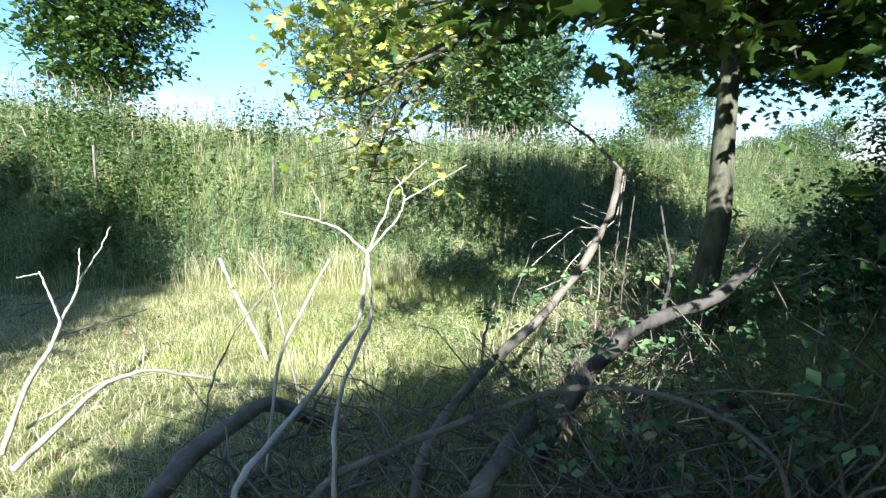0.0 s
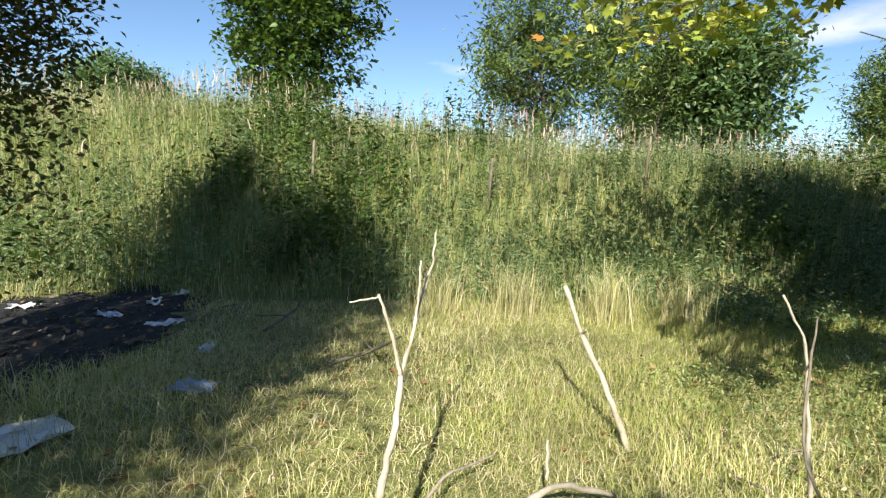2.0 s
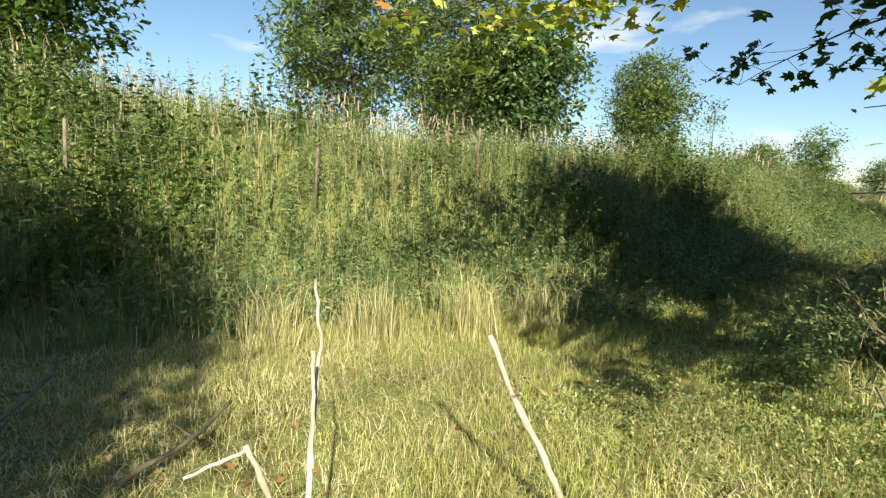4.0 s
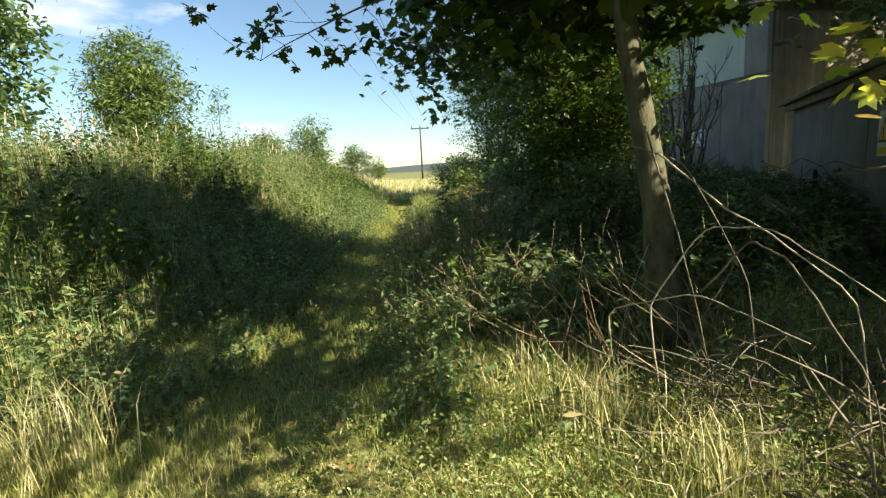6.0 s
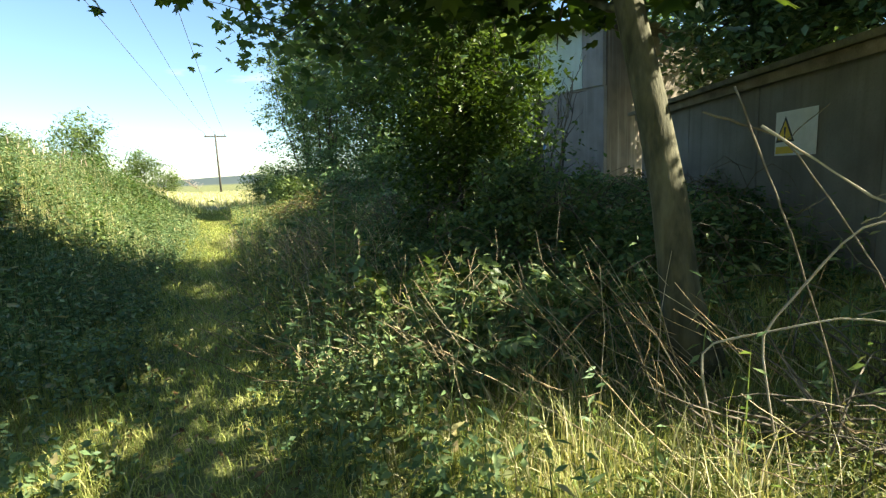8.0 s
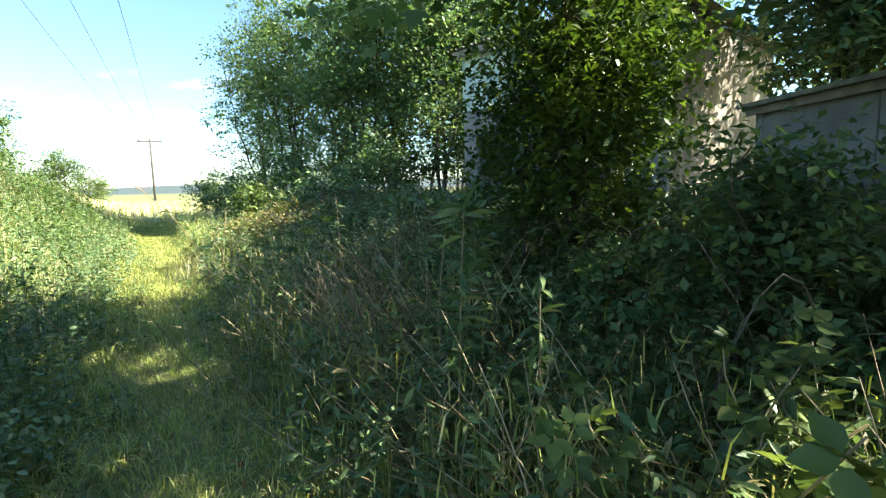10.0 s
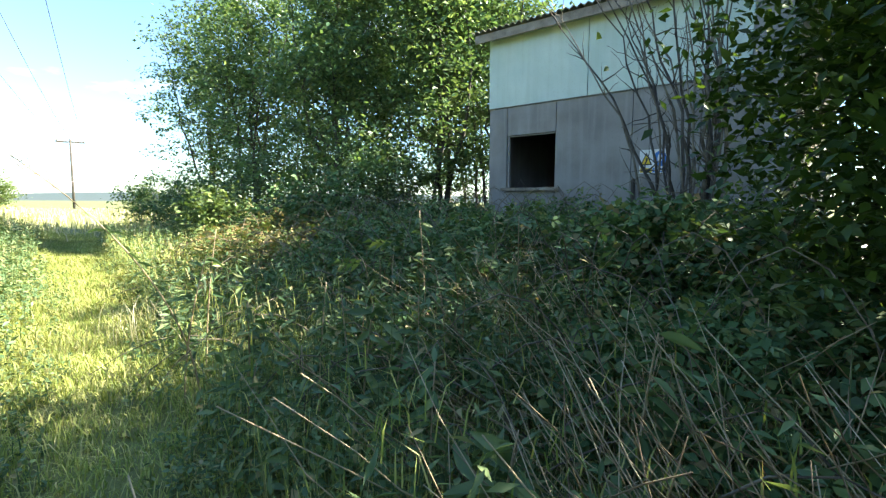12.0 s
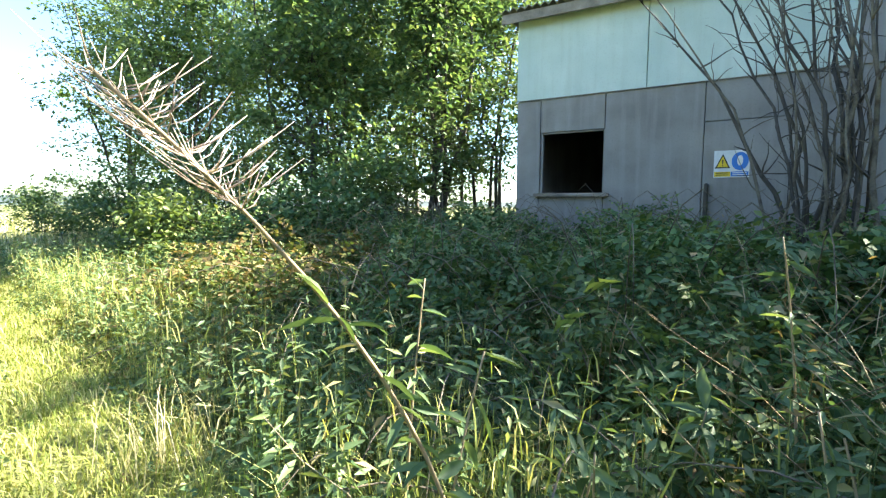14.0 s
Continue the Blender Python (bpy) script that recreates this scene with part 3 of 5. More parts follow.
for x, xe in ((-1.4, -4.2), (0, -2.6), (1.4, -1.0)):
    p0, p1 = np.array([POLE_XY[0] + x, POLE_XY[1], 9.1]), np.array([POLE_XY[0] + xe - 1.5, -30.0, 10.5])
    s = np.linspace(0, 1, 40)[:, None]
    line = p0 + (p1 - p0) * s - np.array([0, 0, 1.6]) * (4 * s * (1 - s))
    tb = Tubes()
    tb.add(line, np.full(40, 0.012), 5)
    tagged(tb.build("overhead_wire", BARK_DARK), "thin dark overhead wire hung from a pole", "wire", "overhead wires")

# ---- trees ----
def make_tree(name, label, base, stems, crown_c, crown_r, limbs, clumps, per, leaf, template, mat, bark=BARK_DARK, seed=1, clump_r=0.45, droop=0.0, trunk_r=0.14, hollow=0.55, lean=(0, 0), group="", up=0.6):
    """A tree: tapered stems, limbs that reach the crown and leaves in loose clumps."""
    rng = np.random.default_rng(seed)
    bx, by = base
    bz = float(height(bx, by)) - 0.08
    root = tagged(empty(name, pose(bx, by, bz)), label, "tree", group)
    cc, cr = np.array(crown_c, float), np.array(crown_r, float)
    wood = Tubes()
    tops = []
    for i in range(stems):
        off = np.zeros(3) if stems == 1 else np.array([rng.normal(0, 0.3), rng.normal(0, 0.3), 0])
        spread = np.array([rng.normal(0, 0.35), rng.normal(0, 0.35), 0]) * cr * (0 if stems == 1 else 1)
        top = cc + np.array([lean[0], lean[1], cr[2] * rng.uniform(0.35, 0.7)]) + spread
        p = wander(rng, off, top, 11, 0.012 if stems == 1 else 0.05)
        rr = trunk_r * (0.6 if stems > 1 else 1) * np.linspace(1, 0.16, 11)
        rr[0] *= 1.35
        wood.add(p, rr, 10)
        tops.append((p, rr))
    d = rng.normal(0, 1, (clumps, 3))
    d /= np.linalg.norm(d, axis=1)[:, None]
    rad = hollow + (1 - hollow) * rng.uniform(0, 1, clumps) ** 0.6
    rad *= 0.86 + 0.2 * np.sin(3 * np.arctan2(d[:, 1], d[:, 0]) + seed) * (1 - np.abs(d[:, 2]))
    ends = cc + d * cr * rad[:, None]
    for k in range(limbs):
        p, rr = tops[rng.integers(len(tops))]
        e = ends[k % clumps]
        j = int(np.clip(np.searchsorted(p[:, 2], e[2] - 0.45 * np.linalg.norm(e[:2] - p[5, :2])), 2, 9))
        q = wander(rng, p[j], e, 8, 0.07)
        q[2:-1, 2] += 0.06 * np.linalg.norm(e - p[j]) * np.sin(np.linspace(0.3, 3, 5))
        r0 = min(rr[j] * 0.55, 0.012 * np.linalg.norm(e - p[j]) + 0.012)
        wood.add(q, np.linspace(r0, 0.005, 8), 5)
        for _ in range(2):
            m = q[rng.integers(3, 7)]
            e2 = m + rng.normal(0, 0.4, 3) * cr * 0.35
            wood.add(wander(rng, m, e2, 5, 0.08), np.linspace(r0 * 0.4, 0.003, 5), 4)
    wood.build("trunk", bark, root)
    n = clumps * per
    c = np.repeat(ends, per, axis=0)
    o = rng.normal(0, 1, (n, 3))
    o *= (clump_r * rng.uniform(0.4, 1.3, clumps)).repeat(per)[:, None] * np.array([1, 1, 0.65]) * 0.62
    if droop:
        o[:, 2] = -np.abs(rng.exponential(droop, n)) + 0.1
        o[:, :2] *= 0.45
    pos = c + o
    v, f = scatter_leaves(pos, leaf * rng.uniform(0.6, 1.25, n), rng, template, up)
    fast_mesh("crown", v, f, mat, root)
    return root


# the sycamore at the foot of the shed
sycamore = make_tree("sycamore_tree", "tall sycamore with grey trunk and dense dark leaves", (2.88, 0.08), 1, (-0.25, 1.05, 4.55), (2.9, 3.25, 2.35), 60, 460, 24, 0.19, LOBED, SYCAMORE, MOSSY, 3, 0.5, trunk_r=0.13, hollow=0.3, lean=(-0.35, 0))
# its low boughs with yellowing leaves over the clearing
bough = Tubes()
rb = np.random.default_rng(31)
spray = []
sz = float(height(2.88, 0.08)) - 0.08
O = np.array([2.88, 0.08, sz])
for chain in ([(2.8, 0.0, 2.6), (1.9, -1.6, 3.0), (0.9, -1.9, 3.1), (0.1, -2.1, 3.05), (-0.5, -2.2, 3.0)],
              [(2.2, -1.5, 2.9), (2.2, -2.4, 2.4), (2.1, -2.75, 1.95), (2.05, -2.85, 1.6)],
              [(1.9, -1.6, 3.0), (2.5, -2.2, 2.5), (2.55, -2.9, 2.1), (2.5, -3.2, 2.0)],
              [(2.1, -2.1, 2.5), (2.15, -2.5, 2.1), (2.15, -2.7, 1.8), (2.15, -2.75, 1.55)],
              [(0.9, -1.9, 3.1), (0.3, -1.8, 3.1), (-0.2, -1.8, 3.05)],
              [(2.1, -1.7, 2.9), (2.1, -2.2, 2.4), (2.1, -2.45, 2.0), (2.2, -2.7, 1.75)],
              [(2.68, -0.1, 2.9), (1.6, 1.0, 3.25), (0.3, 2.3, 3.35), (-1.0, 3.1, 3.05)],
              [(2.68, -0.1, 2.9), (2.0, 1.6, 3.2), (1.4, 2.8, 3.1), (0.9, 3.6, 2.9)]):
    c = np.array(chain)
    t_ = np.linspace(0, len(c) - 1, 12)
    pts = np.stack([np.interp(t_, np.arange(len(c)), c[:, k]) for k in range(3)], 1) + rb.normal(0, 0.012, (12, 3))
    bough.add(pts - O, np.linspace(0.022 if len(c) > 3 else 0.01, 0.004, 12), 6)
    last = chain[-1][1] > 0
    for q in pts[4:]:
        for _ in range(2):
            e = q + rb.normal(0, 1, 3) * np.array([0.2, 0.17, 0.12]) * (2 if last else 1)
            bough.add(wander(rb, q, e, 4, 0.05) - O, np.linspace(0.005, 0.002, 4), 4)
            for _ in range(6 if not last else 10):
                spray.append((e + rb.normal(0, 0.07, 3) - O, last))
for _ in range(80):
    q = np.array([3.15, -1.85, 3.0]) + rb.normal(0, 1, 3) * np.array([0.75, 0.5, 0.3])
    bough.add(wander(rb, (2.6, -1.9, 2.75), q, 6, 0.06) - O, np.linspace(0.01, 0.003, 6), 4)
    for _ in range(20):
        spray.append((q + rb.normal(0, 0.16, 3) - O, True))
# a long bough above the clearing, its leaves coloured as if sunlit
sunlit = []
for chain in ([(2.6, 0.0, 3.2), (1.4, -0.8, 3.5), (0.2, -1.3, 3.45), (-0.8, -1.6, 3.25), (-1.7, -1.9, 2.95)],
              [(0.9, -1.0, 3.5), (0.0, -0.7, 3.45), (-0.9, -0.8, 3.3), (-1.6, -1.0, 3.1)],
              [(1.4, -0.8, 3.5), (0.8, -1.6, 3.5), (0.1, -2.2, 3.35), (-0.5, -2.6, 3.15)]):
    c = np.array(chain)
    t_ = np.linspace(0, len(c) - 1, 12)
    pts = np.stack([np.interp(t_, np.arange(len(c)), c[:, k]) for k in range(3)], 1) + rb.normal(0, 0.02, (12, 3))
    bough.add(pts - O, np.linspace(0.026, 0.005, 12), 6)
    for q in pts[3:]:
        for _ in range(4):
            e = q + rb.normal(0, 1, 3) * np.array([0.32, 0.3, 0.16]) - np.array([0, 0, 0.06])
            bough.add(wander(rb, q, e, 4, 0.05) - O, np.linspace(0.006, 0.002, 4), 4)
            for _ in range(6):
                sunlit.append(e + rb.normal(0, 0.12, 3) - O)
# leaves hanging over the track beyond the trunk
hanging = []
for _ in range(70):
    q = np.array([2.0, 4.1, 3.3]) + rb.normal(0, 1, 3) * np.array([0.8, 0.75, 0.33])
    bough.add(wander(rb, (2.5, 2.2, 3.9), q, 6, 0.06) - O, np.linspace(0.014, 0.003, 6), 4)
    for _ in range(22):
        hanging.append(q + rb.normal(0, 0.2, 3) - O)
bough.build("low_bough", MOSSY, sycamore)
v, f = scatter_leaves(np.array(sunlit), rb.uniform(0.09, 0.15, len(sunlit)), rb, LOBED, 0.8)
fast_mesh("sunlit_leaves", v, f, YELLOW, sycamore, "yellow-green sycamore leaves with sunlight put into the colour")
v, f = scatter_leaves(np.array(hanging), rb.uniform(0.09, 0.16, len(hanging)), rb, LOBED, 0.8)
fast_mesh("hanging_leaves", v, f, ASH, sycamore, "fresh green translucent leaves")
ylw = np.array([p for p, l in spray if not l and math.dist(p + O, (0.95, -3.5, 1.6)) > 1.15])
grn = np.array([p for p, l in spray if l])
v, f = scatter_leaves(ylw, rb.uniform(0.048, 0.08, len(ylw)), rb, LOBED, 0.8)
fast_mesh("yellow_leaves", v, f, YELLOW, sycamore, "yellow-green sycamore leaves with sunlight put into the colour")
v, f = scatter_leaves(grn, rb.uniform(0.10, 0.18, len(grn)), rb, LOBED, 0.8)
fast_mesh("bough_leaves", v, f, SYCAMORE, sycamore)
# shrubs and trees behind the start, mostly out of view, added to shade it
for i, (x, y, top) in enumerate([(6.8, -6.2, 4.4), (7.4, -5.2, 4.5), (8.1, -4.0, 4.4), (8.7, -2.6, 4.3), (7.3, -3.1, 3.3), (6.9, -2.0, 2.9)]):
    make_tree("unseen_shade_shrub", "unseen dense shrub added to shade the start", (x, y), 4, (0, 0, top - 1.6), (1.2, 1.25, 1.6) if top > 4 else (0.85, 0.85, 1.4), 24, 260, 60, 0.13, OVATE, SYCAMORE, BARK_DARK, 150 + i, 0.36, trunk_r=0.06, hollow=0.1, group="hawthorn hedge")
# out of view: added to keep sun off the sycamore's trunk
make_tree("elder_shrub", "unseen tall elder added to shade the sycamore trunk", (5.5, -1.3), 4, (-0.1, 0, 2.15), (1.05, 0.75, 1.45), 36, 190, 56, 0.11, OVATE, SYCAMORE, BARK_DARK, 14, 0.38, trunk_r=0.05, hollow=0.2)
# never in view, this crown is added for the shadow it throws
make_tree("sycamore_tree", "unseen broad sycamore added for its shade", (9.6, -0.6), 1, (0, 0, 4.9), (2.6, 2.4, 2.5), 30, 220, 34, 0.22, OVATE, SYCAMORE, BARK, 6, 0.6, trunk_r=0.18)
make_tree("birch_tree", "weeping birch with thin hanging brownish twigs", (1.0, -9.4), 1, (-2.5, 1.9, 3.5), (1.5, 1.2, 1.75), 60, 280, 90, 0.075, OVATE, BIRCH, BARK, 7, 0.45, droop=0.6, trunk_r=0.13, hollow=0.1, group="birches")
# the next two birches stay out of view, added to shade bank and ash
make_tree("birch_tree", "weeping birch with thin hanging brownish twigs", (2.8, -9.4), 1, (-1.0, 1.4, 4.2), (2.3, 1.8, 2.4), 50, 300, 80, 0.075, OVATE, BIRCH, BARK, 17, 0.5, droop=0.35, trunk_r=0.13, hollow=0.1, group="birches")
make_tree("birch_tree", "unseen tall birch added to shade the burnt ground", (4.4, -9.5), 1, (0, 0.35, 4.9), (1.9, 1.7, 4.0), 60, 330, 70, 0.10, OVATE, BIRCH, BARK, 27, 0.55, trunk_r=0.13, hollow=0.1, group="birches")
# tall shrubs between the track and the buildings
make_tree("elder_shrub", "tall dark elder shrub among brambles", (3.85, 4.75), 6, (0, 0, 2.35), (1.25, 1.25, 2.3), 50, 250, 66, 0.09, OVATE, SYCAMORE, BARK_DARK, 8, 0.4, trunk_r=0.05, hollow=0.15)
# lighter ASH leaves than the other elders, so sunlight is in the colour
make_tree("elder_shrub", "bushy elder coloured lighter to look sunlit", (3.0, 2.45), 4, (0, 0, 0.95), (0.55, 0.6, 0.62), 20, 60, 50, 0.08, OVATE, ASH, BARK_DARK, 9, 0.3, trunk_r=0.03, hollow=0.2)
make_tree("elder_shrub", "leafy elder shrub beside the track", (3.1, 4.35), 4, (0, 0, 1.9), (0.9, 0.9, 1.7), 30, 130, 60, 0.085, OVATE, SYCAMORE, BARK_DARK, 19, 0.35, trunk_r=0.035, hollow=0.15)
make_tree("bramble_bush", "dark mounded bramble bush before the hall", (4.0, 6.5), 4, (0, 0, 0.5), (0.8, 0.7, 0.6), 16, 90, 34, 0.11, TRIFOIL, BRAMBLE, BARK_DARK, 18, 0.32, trunk_r=0.02, hollow=0.3)
# copse beside the hall
COPSE = [(5.9, 17.0, 9.4, 2.0), (5.0, 22.0, 10.2, 2.4), (8.2, 19.0, 11.0, 2.3), (4.9, 27.5, 11.0, 2.8), (8.2, 25.5, 12.0, 2.7), (9.8, 15.2, 10.5, 2.1), (12, 20.5, 12.0, 2.9), (7.6, 14.9, 10.0, 1.6)]
for i, (x, y, h, r) in enumerate(COPSE):
    make_tree("ash_tree", "slender many-stemmed ash with open feathery crown", (x, y), 5, (0, 0, h * 0.52), (r, r, h * 0.48), 50, 260, 58, 0.155, OVATE, ASH, BARK_DARK, 20 + i, 0.55, trunk_r=0.09, hollow=0.1, group="copse by the hall")
# bushes under the copse
for i, (x, y, h, r, m) in enumerate([(4.0, 14.2, 1.6, 1.2, BRAMBLE), (5.7, 14.8, 2.8, 1.3, ASH), (2.7, 16.5, 1.5, 1.2, WILLOW), (4.2, 18.2, 2.8, 1.5, ASH), (3.0, 21.5, 2.2, 1.5, ASH), (6.9, 16.2, 3.4, 1.3, SYCAMORE), (2.6, 26, 2.2, 1.6, ASH), (7.5, 21.8, 4.4, 2.0, SYCAMORE), (10.5, 17.5, 4.4, 2.0, SYCAMORE), (5.2, 24.6, 4.0, 1.9, SYCAMORE)]):
    make_tree("undergrowth_bush", "leafy undergrowth bush at the foot of the copse", (x, y), 4, (0, 0, h * 0.5), (r, r, h * 0.55), 14, 90, 44, 0.12, OVATE, m, BARK_DARK, 120 + i, 0.4, trunk_r=0.03, hollow=0.2, group="bushes under the copse")
# trees behind shed and hall
for i, (x, y, h, r) in enumerate([(11.5, 1.6, 7.6, 2.4), (12.8, -3.6, 9.0, 2.8), (10.3, 5.2, 8.0, 2.0), (11.2, 4.7, 9.6, 2.3), (11.4, 2.9, 9.2, 2.0), (15.5, 6.5, 9.0, 3.0), (15.0, 12.5, 9.0, 3.2)]):
    make_tree("sycamore_tree", "tall leafy tree behind the low shed", (x, y), 2, (0, 0, h * 0.58), (r, r, h * 0.42), 40, 340 if 2 < y < 5.3 else 220, 30, 0.2, OVATE, ASH, BARK_DARK, 40 + i, 0.6, trunk_r=0.17, hollow=0.2, group="trees behind the shed")
# trees on the bank
BANK_TREES = [(-15.5, -4.6, 8.4, 2.9, SYCAMORE, "rounded hawthorn standing on the bank top"),
              (-13.0, 3.6, 7.6, 3.0, WILLOW, "spreading grey-green willow on the bank top"),
              (-12.5, 7.6, 8.4, 3.2, WILLOW, "spreading grey-green willow on the bank top"),
              (-11.0, 9.6, 6.6, 2.4, ASH, "leafy ash on the bank top"),
              (-11.0, 18.8, 6.6, 2.1, WILLOW, "tall rounded willow on the bank"),
              (-27.0, -13.0, 4.2, 3.0, ASH, "leafy ash set back on the bank"),
              (-19.0, 14.0, 7.0, 3.0, ASH, "leafy ash set back on the bank")]
for i, (x, y, h, r, mat, lab) in enumerate(BANK_TREES):
    make_tree("bank_tree", lab, (x, y), 3, (0, 0, h * 0.5), (r, r, h * 0.47), 40, 330, 46, 0.24, SLIM if mat is WILLOW else OVATE, mat, BARK_DARK, 60 + i, 0.6, trunk_r=0.13, hollow=0.3, group="trees on the bank")
for i, (x, y, h, r) in enumerate([(-4.2, 20.0, 2.7, 1.1), (-7.2, 23, 2.6, 0.9), (-8.4, 27.0, 2.8, 1.0), (-5.4, 16.6, 1.2, 0.8), (-3.8, 30.0, 2.4, 1.1), (-3.4, 38, 2.2, 1.3), (4.0, 44.0, 2.8, 1.6), (9.0, 57.0, 4.0, 2.4), (15, 48, 5, 3)]):
    make_tree("bush", "pale green bush beside the track", (x, y), 3, (0, 0, h * 0.5), (r, r, h * 0.5), 16, 90, 40, 0.16, SLIM, WILLOW, BARK_DARK, 80 + i, 0.4, trunk_r=0.04, hollow=0.2, group="bushes by the track")
make_tree("sapling", "thin young sapling on the bank", (-6.0, 14.4), 1, (0, 0, 2.0), (0.42, 0.42, 1.15), 16, 26, 16, 0.14, SLIM, WILLOW, BARK_DARK, 99, 0.25, trunk_r=0.025)


# the dead shrub before the hall
def dead_shrub(base, stems, spread, top, seed):
    r = np.random.default_rng(seed)
    bz = float(height(*base)) - 0.05
    root = tagged(empty("dead_shrub", pose(base[0], base[1], bz)), "bare dead many-stemmed shrub before a grey wall", "shrub", "dead shrubs by the hall")
    for k in range(stems):
        tb = Tubes()
        e = np.array([r.normal(0, 0.25) + spread[0] * r.uniform(0.2, 1.2), r.normal(0, 0.25) + spread[1] * r.uniform(0.1, 1.2), r.uniform(0.75, 1.05) * top])
        p = wander(r, (r.normal(0, 0.1), r.normal(0, 0.12), 0), e, 14, 0.03)
        p[:, 1] -= spread[1] * 0.22 * np.sin(np.pi * np.linspace(0, 1, 14))
        r0 = r.uniform(0.018, 0.042)
        tb.add(p, np.linspace(r0, 0.005, 14), 6)
        for _ in range(11):
            j = r.integers(3, 13)
            q = p[j] + r.normal(0, 0.22, 3) + np.array([0, 0.1, 0.3])
            tb.add(wander(r, p[j], q, 6, 0.08), np.linspace(r0 * 0.35, 0.002, 6), 4)
        tb.build("stem", GREYWOOD if k % 2 else BARK_DARK, root)


dead_shrub((6.25, 7.72), 12, (-0.15, 1.75), 4.7, 1)
dead_shrub((6.5, 7.35), 10, (0.0, 0.5), 4.9, 2)
dead_shrub((6.0, 6.2), 4, (0.3, -0.3), 3.2, 3)

# ---- grass and herbs ----
def area(rng, n, x0, x1, y0, y1, keep):
    """n random places in a rectangle, thinned by keep(x, y), a chance from 0 to 1."""
    x, y = rng.uniform(x0, x1, n), rng.uniform(y0, y1, n)
    k = rng.uniform(0, 1, n) < keep(x, y)
    x, y = x[k], y[k]
    return np.stack([x, y, height(x, y) - 0.01], 1)


def burnt(x, y):
    return ((x + 2.1) / 1.5) ** 2 + ((y + 6.9) / 1.05) ** 2 + 0.25 * waves(2 * x, 2 * y, 3) < 1


def on_track(x, y):
    return np.abs(x - track(y)) < 0.38 + 0.12 * np.sin(2 * y)


def left_of_bank(x, y):
    return x < foot(y) + 0.25


def stuff(name, chunks, mat, label, cat="grass"):
    v, f = join(chunks)
    return tagged(fast_mesh(name, v, f, mat), label, cat, kind="stuff")


rng = np.random.default_rng(11)
# clearing: straw-coloured meadow
p = area(rng, 300000, -4, 5, -8.5, 1, lambda x, y: (~left_of_bank(x, y)) * (~burnt(x, y)) * np.where(on_track(x, y) & (y > -2.5), 0.0, 1.0) * (0.55 + 0.45 * waves(1.5 * x, 1.5 * y, 5)))
h = rng.uniform(0.05, 0.22, len(p)) * (1 + 0.5 * waves(p[:, 0], p[:, 1], 2))
half = rng.uniform(0, 1, len(p)) < np.interp(p[:, 1], [-3, -1.6], [0.5, 0.22]) + 0.3 * np.exp(-((p[:, 0] / 2.5) ** 2 + ((p[:, 1] + 4.5) / 2.2) ** 2))
h = h * (0.55 + 0.45 * np.clip(np.abs(p[:, 1] + 4.6) / 2.5, 0, 1))
stuff("meadow_grass", [blades(p[half], h[half], rng.uniform(0.0018, 0.0042, half.sum()), rng.uniform(0.2, 1.3, half.sum()), rng)], GRASS_STRAW, "dry straw-coloured meadow grass")
stuff("meadow_grass", [blades(p[~half], h[~half], rng.uniform(0.002, 0.005, (~half).sum()), rng.uniform(0.2, 1.1, (~half).sum()), rng)], BRIGHT_GRASS, "green meadow grass")
# track and the strip beside it
p = area(rng, 190000, -2.2, 1.6, -4, 26, lambda x, y: ((x > foot(y) - 0.1) & (x < track(y) + 0.5) & (on_track(x, y) | (y > -0.4))) * 1.0)
edge = np.clip(np.abs(p[:, 0] - track(p[:, 1])) - 0.3, 0, 0.5)
h = (rng.uniform(0.04, 0.14, len(p)) + edge * rng.uniform(0.05, 0.3, len(p))) * np.interp(p[:, 1], [0, 10, 26], [1, 1.2, 1.8])
stuff("track_grass", [blades(p, h, rng.uniform(0.003, 0.007, len(p)) * np.interp(p[:, 1], [0, 10, 26], [1, 1.5, 3.5]), rng.uniform(0.3, 1.3, len(p)), rng)], BRIGHT_GRASS, "short trodden grass along the track")
# dry thatch and fallen leaves on the clearing
p = area(rng, 60000, -3.5, 3.5, -8, -1.2, lambda x, y: (~left_of_bank(x, y)) * (~burnt(x, y)) * np.clip(0.6 + 0.5 * waves(x, y, 8), 0, 1))
stuff("straw_thatch", [blades(p, rng.uniform(0.05, 0.13, len(p)), rng.uniform(0.003, 0.006, len(p)), rng.uniform(1.2, 2.2, len(p)), rng)], GRASS_STRAW, "pale dry thatch over the clearing", "grass")
p = area(rng, 9000, -3.5, 3.5, -9, -1.0, lambda x, y: (~left_of_bank(x, y)) * np.clip(0.15 + 0.9 * np.exp(-(((x + 1.2) / 1.4) ** 2 + ((y + 5.0) / 1.1) ** 2)), 0, 1))
p[:, 2] += 0.03
stuff("fallen_leaves", [scatter_leaves(p, rng.uniform(0.03, 0.07, len(p)), rng, OVATE, 2.0)], LITTER, "brown fallen leaves and soil litter", "leaf litter")
# bank: tall grass, herbs and pink spikes
p = area(rng, 150000, -12, 0, -13, 26, lambda x, y: left_of_bank(x, y) * np.clip(1.15 - 0.06 * (foot(y) - x), 0.25, 1))
h = rng.uniform(0.2, 0.66, len(p)) * np.clip(0.45 + 0.5 * (foot(p[:, 1]) + 0.3 - p[:, 0]), 0.4, 1.0)
g = rng.uniform(0, 1, len(p)) < 0.74 + 0.3 * waves(0.9 * p[:, 0], 0.9 * p[:, 1], 12) + np.interp(foot(p[:, 1]) - p[:, 0], [0, 0.8, 3.0, 4.5], [-0.2, 0.15, 0.0, -0.5])
